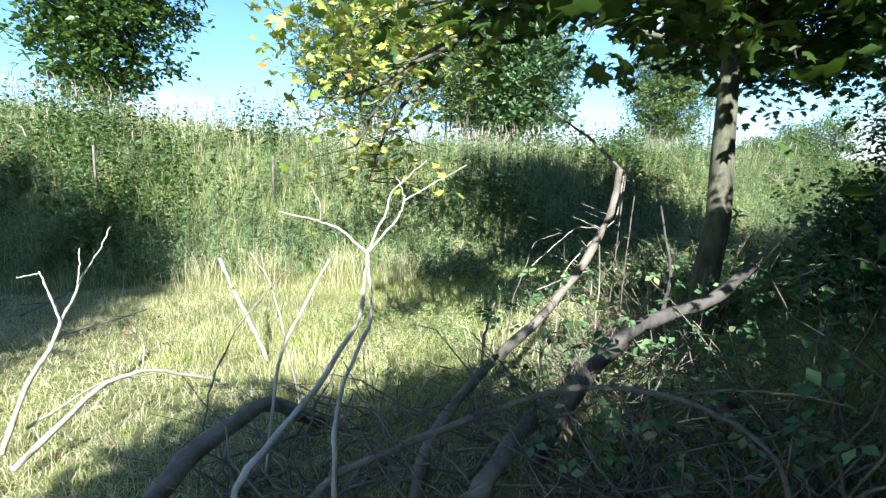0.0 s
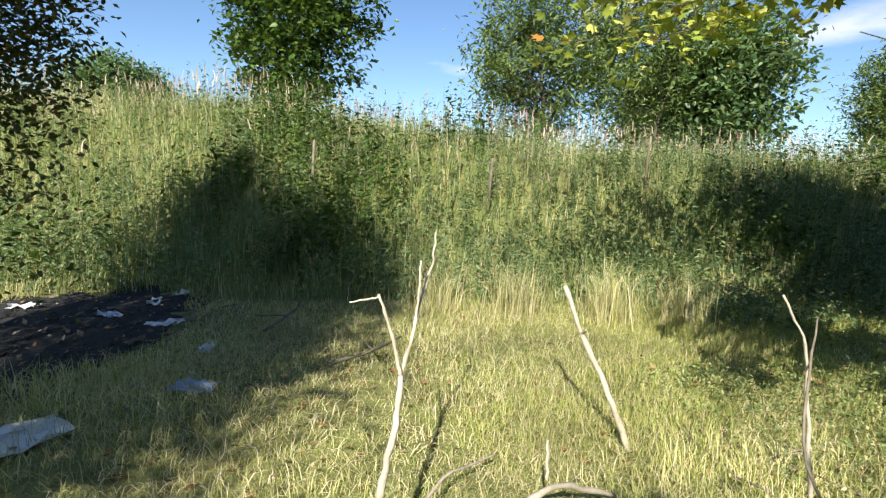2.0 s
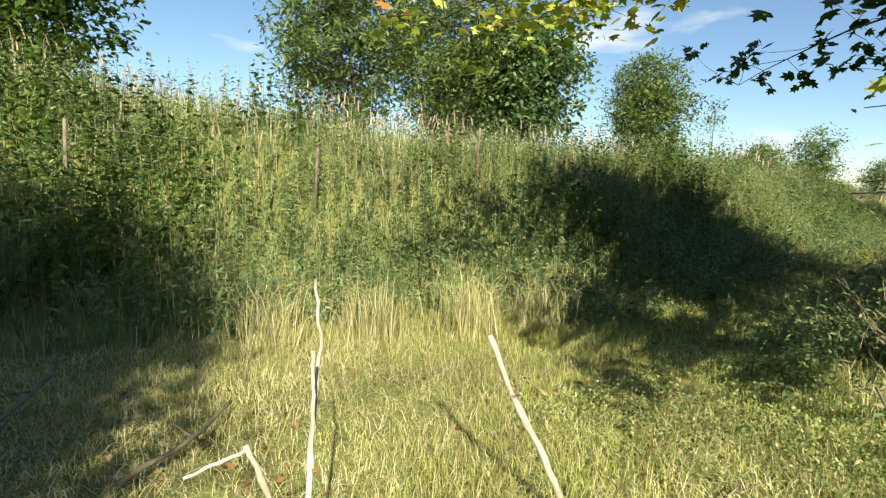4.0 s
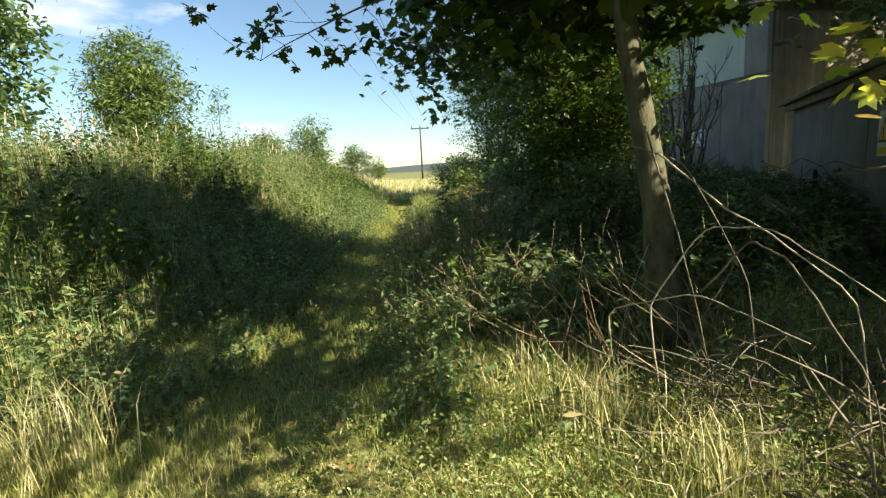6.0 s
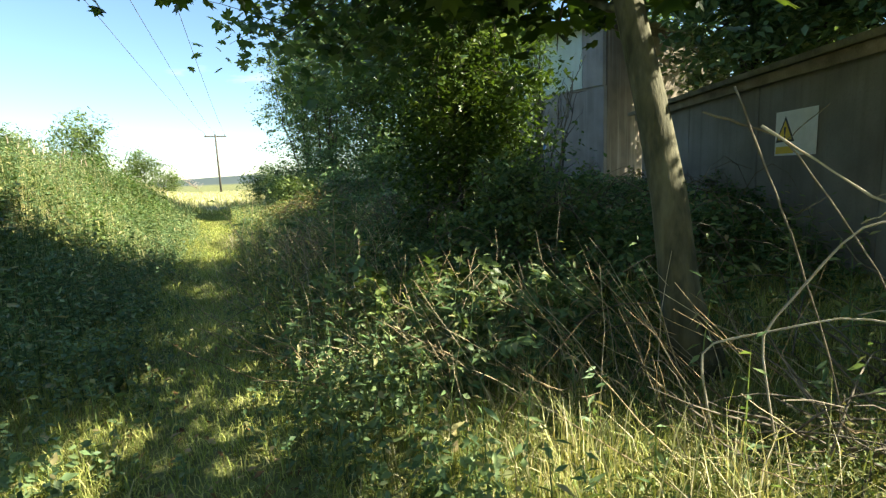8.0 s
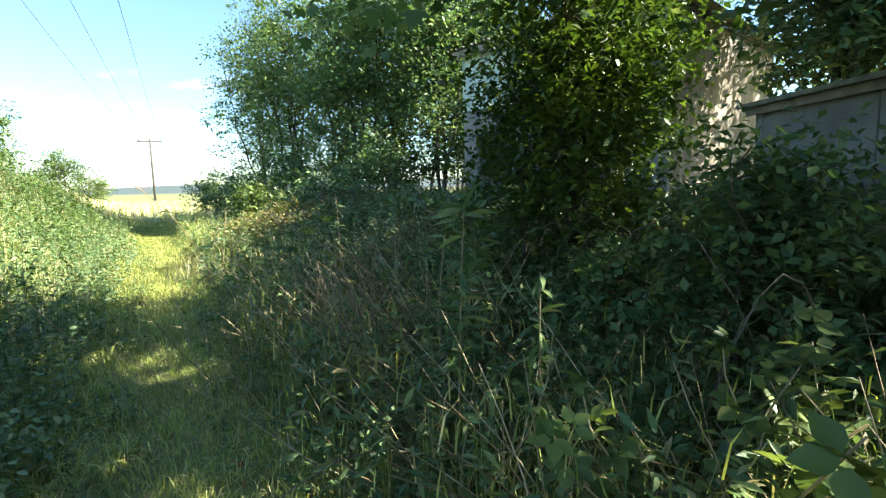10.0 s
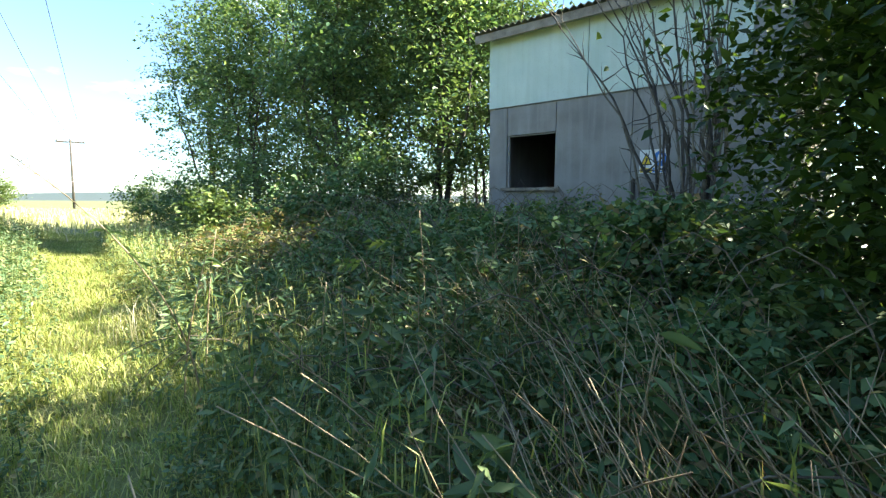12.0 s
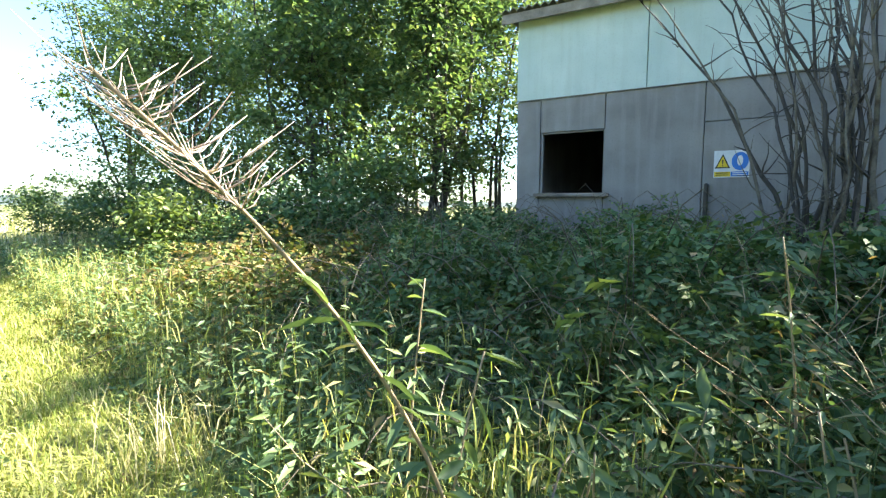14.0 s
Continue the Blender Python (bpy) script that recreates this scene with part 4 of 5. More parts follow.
stuff("bank_grass", [blades(p[g], h[g], rng.uniform(0.006, 0.014, g.sum()), rng.uniform(0.1, 0.8, g.sum()), rng)], GRASS_GREEN, "tall rank green grass on the bank")
stuff("bank_grass", [blades(p[~g], h[~g] * 1.1, rng.uniform(0.003, 0.007, (~g).sum()), rng.uniform(0.05, 0.6, (~g).sum()), rng)], GRASS_STRAW, "tall straw-coloured grass on the bank")


def herbs(p, hmin, hmax, leaves, size, rng, template=SLIM):
    """Upright leafy stems."""
    n = len(p)
    hh = rng.uniform(hmin, hmax, n)
    lean = rng.normal(0, 0.12, (n, 2))
    stem = blades(p, hh, np.full(n, 0.008), rng.uniform(0, 0.2, n), rng)
    t = np.tile(np.linspace(0.15, 1.0, leaves), n)
    base = np.repeat(p, leaves, 0)
    hr = np.repeat(hh, leaves)
    az = rng.uniform(0, 2 * np.pi, n * leaves)
    out = np.stack([np.cos(az), np.sin(az), np.full(n * leaves, 0.15)], 1)
    pos = base + np.stack([np.zeros(n * leaves), np.zeros(n * leaves), hr * t * 0.97], 1) + np.stack([np.repeat(lean[:, 0], leaves) * t * hr * 0.4, np.repeat(lean[:, 1], leaves) * t * hr * 0.4, 0 * t], 1)
    lv = scatter_leaves(pos, size * rng.uniform(0.6, 1.2, n * leaves) * (1.15 - 0.5 * t), rng, template, 0.9, out)
    return [stem, lv]


p = area(rng, 27000, -11, 0, -12, 22, lambda x, y: left_of_bank(x, y) * np.clip(0.75 + 0.6 * waves(0.8 * x, 0.8 * y, 7), 0, 1) * np.interp(foot(y) - x, [0, 3.0, 4.5], [1.0, 0.75, 0.12]))
# nettle patches in a dark leaf colour that also stands for the bank's shade
q = area(rng, 11000, -9, 0, -9, 20, lambda x, y: left_of_bank(x, y) * np.clip(1.8 * waves(0.55 * x, 0.55 * y, 21), 0, 1) * np.clip((foot(y) - x) / 0.8, 0, 1) * np.clip((5.5 - foot(y) + x) / 2, 0, 1))
stuff("nettle_patch", herbs(q, 0.6, 1.2, 12, 0.13, rng, OVATE), SYCAMORE, "nettle patches on the bank, dark partly in place of shade", "herbs")
stuff("bank_herbs", herbs(p, 0.35, 0.95, 12, 0.115, rng), FORB, "dense nettles and willowherb on the bank", "herbs")
p = area(rng, 9500, -12, -3, -13, 26, lambda x, y: left_of_bank(x, y) * np.clip((foot(y) - x - 1.5) / 4, 0, 1) * np.clip(0.4 + waves(0.7 * x, 0.7 * y, 3), 0, 1))
hh = rng.uniform(0.6, 1.15, len(p))
q = p + np.stack([rng.normal(0, 0.05, len(p)), rng.normal(0, 0.05, len(p)), hh * 0.75], 1)
stuff("seed_spikes", [blades(p, hh * 0.8, np.full(len(p), 0.007), np.full(len(p), 0.05), rng), blades(q, hh * 0.25, np.full(len(p), 0.022), rng.uniform(0.1, 0.8, len(p)), rng)], SEED, "fluffy seed spikes along the bank top", "herbs")
p = area(rng, 500, -13, -4, -13, 26, lambda x, y: left_of_bank(x, y) * np.clip((foot(y) - x - 2.5) / 3, 0, 1) * np.clip(waves(0.6 * x, 0.6 * y, 9), 0, 1))
q = p + np.array([0, 0, 0.85])
stuff("pink_spikes", [blades(p, np.full(len(p), 0.95), np.full(len(p), 0.008), np.full(len(p), 0.05), rng), blades(q, rng.uniform(0.25, 0.45, len(p)), np.full(len(p), 0.03), rng.uniform(0.05, 0.5, len(p)), rng)], PINK, "dull pink willowherb spikes on the bank", "herbs")
# far meadow
p = np.vstack([area(rng, 30000, -14, 14, 22, 75, lambda x, y: np.where(on_track(x, y), 0.25, 1.0)), area(rng, 12000, -26, -11, -14, 26, lambda x, y: 1.0 + 0 * x)])
h = rng.uniform(0.2, 0.6, len(p))
stuff("far_meadow", [blades(p, h, rng.uniform(0.02, 0.05, len(p)), rng.uniform(0.1, 0.8, len(p)), rng)], GRASS_STRAW, "pale tall grass of the far meadow")
# right verge: grass
def bramble_edge(y):
    return track(y) + np.interp(y, [-2, 0, 1.5, 4], [2.5, 2.0, 1.05, 0.75])


def verge_side(x, y):
    return (x > track(y) + 0.45) & ~((np.abs((x - 7.5) * 0.978 + (y - 9.5) * 0.2 - 2.6) < 2.5) & (y > 6.8) & (y < 12.4))


p = area(rng, 110000, -0.6, 7.0, -1.8, 22, lambda x, y: verge_side(x, y) * np.clip(1.3 - 0.28 * (x - track(y)), 0.12, 1))
h = rng.uniform(0.15, 0.5, len(p)) * np.where(p[:, 1] < 0.5, 0.5, 1.0) * np.clip((p[:, 0] - track(p[:, 1]) - 0.2) / 1.0, 0.3, 1)
g = rng.uniform(0, 1, len(p)) < 0.86
stuff("verge_grass", [blades(p[g], h[g], rng.uniform(0.004, 0.008, g.sum()), rng.uniform(0.2, 1.3, g.sum()), rng)], GRASS_GREEN, "long green grass on the shaded verge")
stuff("verge_grass", [blades(p[~g], h[~g], rng.uniform(0.005, 0.010, (~g).sum()), rng.uniform(0.2, 1.1, (~g).sum()), rng)], GRASS_STRAW, "dry grass tufts on the verge")
p = area(rng, 10500, -0.2, 6.5, -1.4, 20, lambda x, y: verge_side(x, y) * np.clip((y + 0.3) / 1.8, 0.1, 1.0) * np.clip(0.6 + 0.6 * waves(x, y, 4), 0, 1))
stuff("verge_herbs", herbs(p, 0.3, 0.85, 12, 0.12, rng), FORB, "leafy nettles and willowherb on the verge", "herbs")


def bramble_h(x, y):
    """How high the bramble tangle stands over the ground."""
    return np.clip((x - bramble_edge(y) - 0.1) / 2.0, 0, 1) * (0.62 + 0.42 * waves(1.1 * x, 1.1 * y, 6)) * smooth((y - 0.2) / 1.3) + 0.05


n = 56000
p = area(rng, n, 0.2, 8.2, -1.6, 19, lambda x, y: verge_side(x, y) * np.clip((x - bramble_edge(y)) / 1.0, 0, 1) * np.clip((y + 0.4) / 1.4, 0.12, 1))
p[:, 2] += bramble_h(p[:, 0], p[:, 1]) * rng.uniform(0.25, 1.0, len(p)) ** 0.5
v = scatter_leaves(p, rng.uniform(0.04, 0.12, len(p)), rng, TRIFOIL, 0.8)
stuff("bramble_leaves", [v], BRAMBLE, "tangled bramble leaves covering the verge", "brambles")
canes = Tubes()
for i in range(420):
    x, y = rng.uniform(0.9, 6.8), rng.uniform(-1.2, 14)
    if not verge_side(np.array(x), np.array(y)) or x < bramble_edge(y):
        continue
    z = float(height(x, y))
    a = rng.uniform(0, 2 * np.pi)
    L = rng.uniform(0.6, 1.5)
    s = np.linspace(0, 1, 7)
    hh = float(bramble_h(x, y)) + rng.uniform(0.1, 0.35)
    pts = np.stack([x + np.cos(a) * L * s, y + np.sin(a) * L * s, z + hh * np.sin(np.pi * (0.1 + 0.8 * s))], 1)
    canes.add(pts, np.linspace(0.006, 0.002, 7), 4)
tagged(canes.build("bramble_canes", GREYWOOD), "arching dry bramble canes through the tangle", "brambles", kind="stuff")

# ---- dead wood ----
def dead_wood(name, label, members, mat, seed, cat="branch", group="", sides=8, rough=0.012):
    """Dead wood: each member runs through its places and tapers from r0 to r1."""
    r = np.random.default_rng(seed)
    origin = np.array(members[0][0][0], float)
    root = tagged(empty(name, pose(*origin)), label, cat, group)
    for i, (places, r0, r1) in enumerate(members):
        c = np.array(places, float)
        n = 5 * len(c)
        t_ = np.linspace(0, len(c) - 1, n)
        k = np.arange(len(c))
        pts = np.stack([np.interp(t_, k, c[:, a]) for a in range(3)], 1)
        pts[1:-1] = 0.25 * pts[:-2] + 0.5 * pts[1:-1] + 0.25 * pts[2:]
        pts[1:-1] += r.normal(0, rough * 0.2, (n - 2, 3))
        rad = (0.48 if r0 < 0.04 else 0.8) * np.linspace(r0, r1, n) * (1 + 0.10 * r.normal(0, 1, n))
        tb = Tubes()
        tb.add(pts - origin, rad, sides)
        tb.build("stem" if i == 0 else "fork", mat, root)
    return root


dead_wood("forked_stick", "bleached forked dead stick standing in grass", [
    ([(1.80, -4.85, 0.06), (1.54, -4.74, 0.36), (1.30, -4.63, 0.50), (1.17, -4.59, 0.62)], 0.034, 0.026),
    ([(1.17, -4.59, 0.62), (1.16, -4.63, 0.80), (1.10, -4.68, 0.96)], 0.020, 0.013),
    ([(1.17, -4.59, 0.62), (1.06, -4.52, 0.74), (0.96, -4.46, 0.88), (0.80, -4.36, 1.02), (0.60, -4.28, 1.18)], 0.020, 0.010),
    ([(1.02, -4.49, 0.80), (0.98, -4.47, 0.95), (0.96, -4.46, 1.08)], 0.013, 0.010),
    ([(1.10, -4.68, 0.95), (1.10, -4.80, 0.93)], 0.010, 0.006)], DEADWOOD, 1)
dead_wood("fallen_log", "pale fallen branch lying in the grass", [
    ([(2.10, -4.75, 0.10), (1.78, -4.36, 0.36), (1.65, -4.11, 0.36), (1.44, -3.67, 0.10)], 0.034, 0.022),
    ([(1.64, -4.14, 0.37), (1.59, -4.12, 0.50)], 0.014, 0.010),
    ([(1.60, -4.76, 0.10), (1.22, -4.40, 0.17), (0.91, -3.99, 0.05)], 0.020, 0.010)], DEADWOOD, 2)
dead_wood("forked_stick", "tall bleached forked branch leaning from a brash pile", [
    ([(3.73, -3.96, 0.08), (3.68, -3.91, 0.65), (3.4, -3.54, 0.78), (3.18, -3.25, 0.99), (3.02, -3.15, 1.25)], 0.030, 0.018),
    ([(3.59, -3.54, 0.08), (3.59, -3.54, 0.61), (3.4, -3.44, 0.76), (3.17, -3.19, 0.97), (3.02, -3.15, 1.25)], 0.022, 0.015),
    ([(3.02, -3.15, 1.25), (2.85, -3.23, 1.36), (2.71, -3.3, 1.39), (2.45, -3.43, 1.42)], 0.015, 0.008),
    ([(2.74, -3.29, 1.39), (2.74, -3.29, 1.48), (2.67, -3.32, 1.58)], 0.008, 0.004),
    ([(3.02, -3.15, 1.25), (3.0, -3.03, 1.46), (2.96, -3.0, 1.53), (2.97, -2.79, 1.7)], 0.015, 0.006),
    ([(3.02, -3.15, 1.25), (3.06, -3.0, 1.42), (3.07, -2.97, 1.51), (3.15, -2.66, 1.68)], 0.013, 0.006),
    ([(3.07, -2.97, 1.51), (3.06, -2.98, 1.57), (3.05, -3.01, 1.62)], 0.007, 0.004)], DEADWOOD, 3)
dead_wood("fallen_log", "thick grey weathered log on a brash pile", [
    ([(3.30, -4.38, 0.16), (2.95, -3.99, 0.40), (2.62, -3.58, 0.42), (2.45, -3.24, 0.12)], 0.060, 0.045)], GREYWOOD, 4)
dead_wood("fallen_branch", "long arching grey branch over a brash pile", [
    ([(3.66, -4.02, 0.14), (3.56, -3.55, 0.50), (3.59, -3.15, 0.56), (3.70, -2.79, 0.66), (3.80, -2.56, 0.72), (3.95, -2.41, 0.75), (4.19, -2.35, 0.79), (4.45, -2.38, 0.80), (4.61, -2.43, 0.76), (4.78, -2.55, 0.35), (4.85, -2.6, 0.12)], 0.036, 0.014),
    ([(4.10, -2.37, 0.76), (4.34, -2.19, 0.84), (4.51, -2.20, 0.90), (4.70, -2.23, 0.94)], 0.012, 0.006)], GREYWOOD, 5)
dead_wood("fallen_branch", "crooked dark branch rising from a brash pile", [
    ([(3.55, -3.20, 0.12), (3.49, -3.08, 0.47), (3.21, -2.59, 0.58), (3.19, -2.14, 0.82), (3.24, -1.85, 1.14), (3.24, -1.66, 1.43), (3.19, -1.56, 1.66)], 0.042, 0.024),
    ([(3.19, -1.56, 1.66), (3.0, -1.6, 1.84), (2.71, -1.77, 2.08), (2.5, -1.91, 2.25)], 0.022, 0.008),
    ([(3.22, -2.6, 0.57), (3.12, -2.5, 0.75), (3.10, -2.42, 0.92)], 0.02, 0.014)], GREYWOOD, 6)
dead_wood("fallen_log", "thick dark rotting log", [
    ([(3.60, -2.55, 0.25), (3.66, -2.3, 0.66), (3.69, -1.95, 0.88), (3.89, -1.66, 1.01), (3.97, -1.45, 1.19)], 0.065, 0.03),
    ([(3.75, -1.85, 0.92), (3.62, -1.6, 1.1), (3.4, -1.43, 1.45)], 0.025, 0.012)], BARK_DARK, 7)
dead_wood("fallen_log", "short broken log in the brash", [([(3.97, -3.34, 0.12), (3.95, -3.20, 0.40), (3.88, -2.99, 0.55), (3.71, -2.67, 0.57)], 0.055, 0.04)], GREYWOOD, 8)
dead_wood("stick", "thin dark stick leaning over grass", [([(2.70, -3.95, 0.05), (2.55, -3.85, 0.52), (2.17, -3.64, 0.71), (1.87, -3.21, 1.01)], 0.012, 0.008)], GREYWOOD, 9)
dead_wood("stick", "grey upright stick at the shade's edge", [([(2.88, -3.66, 0.10), (2.84, -3.56, 0.72), (2.74, -3.39, 0.95), (2.63, -3.21, 1.16)], 0.020, 0.014)], DEADWOOD, 11)
dead_wood("stick", "short crooked pale stick", [([(2.02, -3.24, 0.05), (1.97, -3.34, 0.70), (1.98, -3.40, 0.95), (1.95, -3.50, 1.12)], 0.016, 0.008)], DEADWOOD, 12)
dead_wood("stick", "pale sawn stick leaning in the grass", [([(0.97, -3.22, 0.0), (0.88, -3.33, 0.32), (0.75, -3.44, 0.62), (0.67, -3.52, 0.88)], 0.038, 0.028), ([(0.75, -3.44, 0.62), (0.80, -3.44, 0.65)], 0.02, 0.014)], DEADWOOD, 13)
dead_wood("fallen_branch", "short forked branch lying on leaf litter", [
    ([(-0.40, -4.75, 0.10), (-0.58, -4.38, 0.12), (-0.95, -4.08, 0.10)], 0.030, 0.018),
    ([(-0.58, -4.38, 0.12), (-0.75, -4.45, 0.16)], 0.014, 0.008)], GREYWOOD, 14)
dead_wood("fallen_branch", "grey branch at the foot of the bank", [
    ([(-1.3, -5.2, 0.10), (-1.9, -4.9, 0.14), (-2.4, -4.85, 0.12)], 0.03, 0.015), ([(-1.7, -5.0, 0.12), (-1.75, -5.3, 0.12)], 0.014, 0.008)], GREYWOOD, 15)

# brash by the sycamore
BRASH = [[(2.24, -0.38, 1.68), (2.55, -0.57, 1.54), (2.75, -0.9, 0.9)], [(2.40, -0.55, 1.6), (2.63, -0.88, 1.28), (2.68, -1.07, 1.21), (2.78, -1.6, 0.95)], [(2.35, -1.15, 0.9), (2.49, -1.3, 1.18), (2.48, -1.59, 1.13), (2.6, -1.9, 0.7)],
         [(2.09, -0.51, 0.65), (2.44, -0.95, 0.84), (2.56, -1.62, 0.78)], [(2.35, -0.45, 1.78), (2.46, -0.64, 1.19), (2.55, -0.8, 0.6)], [(2.3, -0.65, 0.7), (2.49, -0.91, 1.19), (2.6, -1.3, 1.23), (2.7, -1.8, 1.0)], [(2.2, -1.25, 0.35), (2.48, -1.3, 0.69), (2.78, -1.6, 0.85)]]
for i, c in enumerate(BRASH):
    base = min(c, key=lambda q: q[2])
    down = [(base[0] + 0.05, base[1] - 0.1, float(height(base[0], base[1])))]
    seq = c + down if c[-1] == base else down + c if c[0] == base else c + down
    dead_wood("brash_branch", "dry pale twiggy branch in a brash heap", [(seq, 0.013, 0.006), ([c[1], (c[1][0] - 0.15, c[1][1] - 0.25, c[1][2] + 0.12)], 0.006, 0.003)], DEADWOOD if i % 2 else GREYWOOD, 30 + i, "branch", "brash under the sycamore", 6)
rng = np.random.default_rng(77)
for heap, cx, cy, sx, sy, top, n in (("brash_heap", 3.9, -2.5, 0.75, 0.7, 0.85, 280), ("brash_heap", 3.0, -1.1, 0.5, 0.45, 0.55, 90), ("brash_heap", 3.2, -3.6, 0.45, 0.4, 0.35, 120), ("brash_heap", 4.6, -1.8, 0.6, 0.6, 1.1, 200)):
    tb = Tubes()
    for _ in range(n):
        x, y = cx + rng.normal(0, sx), cy + rng.normal(0, sy)
        a, L = rng.uniform(0, 2 * np.pi), rng.uniform(0.3, 1.1)
        z0 = float(height(x, y)) + 0.02
        z1 = z0 + rng.uniform(0.1, 1.0) * top * math.exp(-((x - cx) / sx) ** 2 * 0.3)
        tb.add(wander(rng, (x, y, z0), (x + L * math.cos(a), y + L * math.sin(a), z1), 7, 0.07), np.linspace(rng.uniform(0.004, 0.012), 0.002, 7), 4)
    tagged(tb.build(heap, GREYWOOD), "tangled heap of thin dead twigs", "twigs", kind="stuff")
# ivy and bramble leaves through the brash
n = 1000
p = np.stack([rng.normal(4.1, 0.9, n), rng.normal(-1.9, 0.75, n), np.zeros(n)], 1)
p[:, 2] = height(p[:, 0], p[:, 1]) + rng.uniform(0.02, 1.0, n) ** 1.4 * 0.95
p = p[(np.hypot(p[:, 0] - 5.29, p[:, 1] + 4.1) > 1.35) & (((p[:, 0] - 4.15) / 1.2) ** 2 + ((p[:, 1] + 1.9) / 1.0) ** 2 < 1)]
stuff("ivy_leaves", [scatter_leaves(p, rng.uniform(0.04, 0.085, len(p)), rng, TRIFOIL, 0.8)], BRAMBLE, "bramble and ivy leaves through the brash", "brambles")

# ---- burnt patch and litter ----
th = np.linspace(0, 2 * np.pi, 60, endpoint=False)
rr = 1 + 0.12 * np.sin(3 * th + 1) + 0.08 * np.sin(7 * th) + 0.05 * np.sin(13 * th)
bv, bf = [(-2.1, -6.9, float(height(-2.1, -6.9)) + 0.03)], []
for k, s in enumerate((0.35, 0.7, 1.0)):
    for a, q in zip(th, rr):
        x, y = -2.1 + 1.5 * s * q * math.cos(a), -6.9 + 1.05 * s * q * math.sin(a)
        bv.append((x, y, float(height(x, y)) + (0.028, 0.022, 0.006)[k] + 0.012 * math.sin(9 * a + k)))
for i in range(60):
    j = (i + 1) % 60
    bf.append((0, 1 + i, 1 + j))
    for k in range(2):
        bf.append((1 + 60 * k + i, 1 + 60 * (k + 1) + i, 1 + 60 * (k + 1) + j, 1 + 60 * k + j))
tagged(mesh_object("burnt_ground", bv, bf, ASHBED, smooth_faces=True), "black patch of burnt ground and ash", "burnt ground", kind="structure")
PAPER = plain_material("dirty_white_plastic", (0.62, 0.64, 0.66), 0.5)
BLUEISH = plain_material("faded_blue_plastic", (0.22, 0.28, 0.42), 0.5)


def litter(x, y, w, d, mat, label, seed, lift=0.022):
    r = np.random.default_rng(seed)
    n = 7
    lv, lf = [], []
    a = r.uniform(0, 3)
    for i in range(n):
        for j in range(n):
            px, py = (i / (n - 1) - 0.5) * w * (1 + 0.2 * r.normal()), (j / (n - 1) - 0.5) * d * (1 + 0.2 * r.normal())
            lv.append((px * math.cos(a) - py * math.sin(a), px * math.sin(a) + py * math.cos(a), abs(r.normal(0, lift)) + 0.012))
    for i in range(n - 1):
        for j in range(n - 1):
            q = i * n + j
            lf.append((q, q + n, q + n + 1, q + 1))
    ob = mesh_object("litter_sheet", lv, lf, mat)
    ob.matrix_world = pose(x, y, float(height(x, y)) + 0.01)
    tagged(ob, label, "litter", "litter on the burnt patch")


for i, (x, y, w, d, m, lab) in enumerate([(-1.96, -6.09, 0.30, 0.14, PAPER, "crumpled dirty white sheet on burnt ground"), (-1.15, -5.62, 0.20, 0.12, PAPER, "crumpled white scrap in the grass"), (-0.25, -5.6, 0.32, 0.16, BLUEISH, "faded blue crumpled plastic in the grass"),
                                          (0.15, -6.35, 0.45, 0.32, PAPER, "large pale plastic sheet in the grass"), (-2.7, -7.45, 0.25, 0.15, PAPER, "pale scrap beside the burnt ground"), (-2.7, -6.3, 0.22, 0.12, PAPER, "pale scrap on burnt ground"), (-1.4, -6.2, 0.20, 0.07, GREYWOOD, "charred scrap on burnt ground"), (-2.2, -6.6, 0.25, 0.10, BLUEISH, "sooty scrap on burnt ground"), (-3.0, -6.1, 0.2, 0.1, PAPER, "pale scrap at the bank's foot")]):
    litter(x, y, w, d, m, lab, 200 + i)
litter(4.1, -3.05, 0.45, 0.22, PAPER, "pale dirty sheet under the brash", 230, 0.03)
n = 420
p = np.stack([rng.normal(-2.0, 0.9, n), rng.normal(-6.8, 0.65, n), np.zeros(n)], 1)
p[:, 2] = height(p[:, 0], p[:, 1]) + 0.035
stuff("charred_bits", [scatter_leaves(p, rng.uniform(0.03, 0.10, n), rng, OVATE, 1.5)], GREYWOOD, "grey charred fragments on burnt ground", "debris")

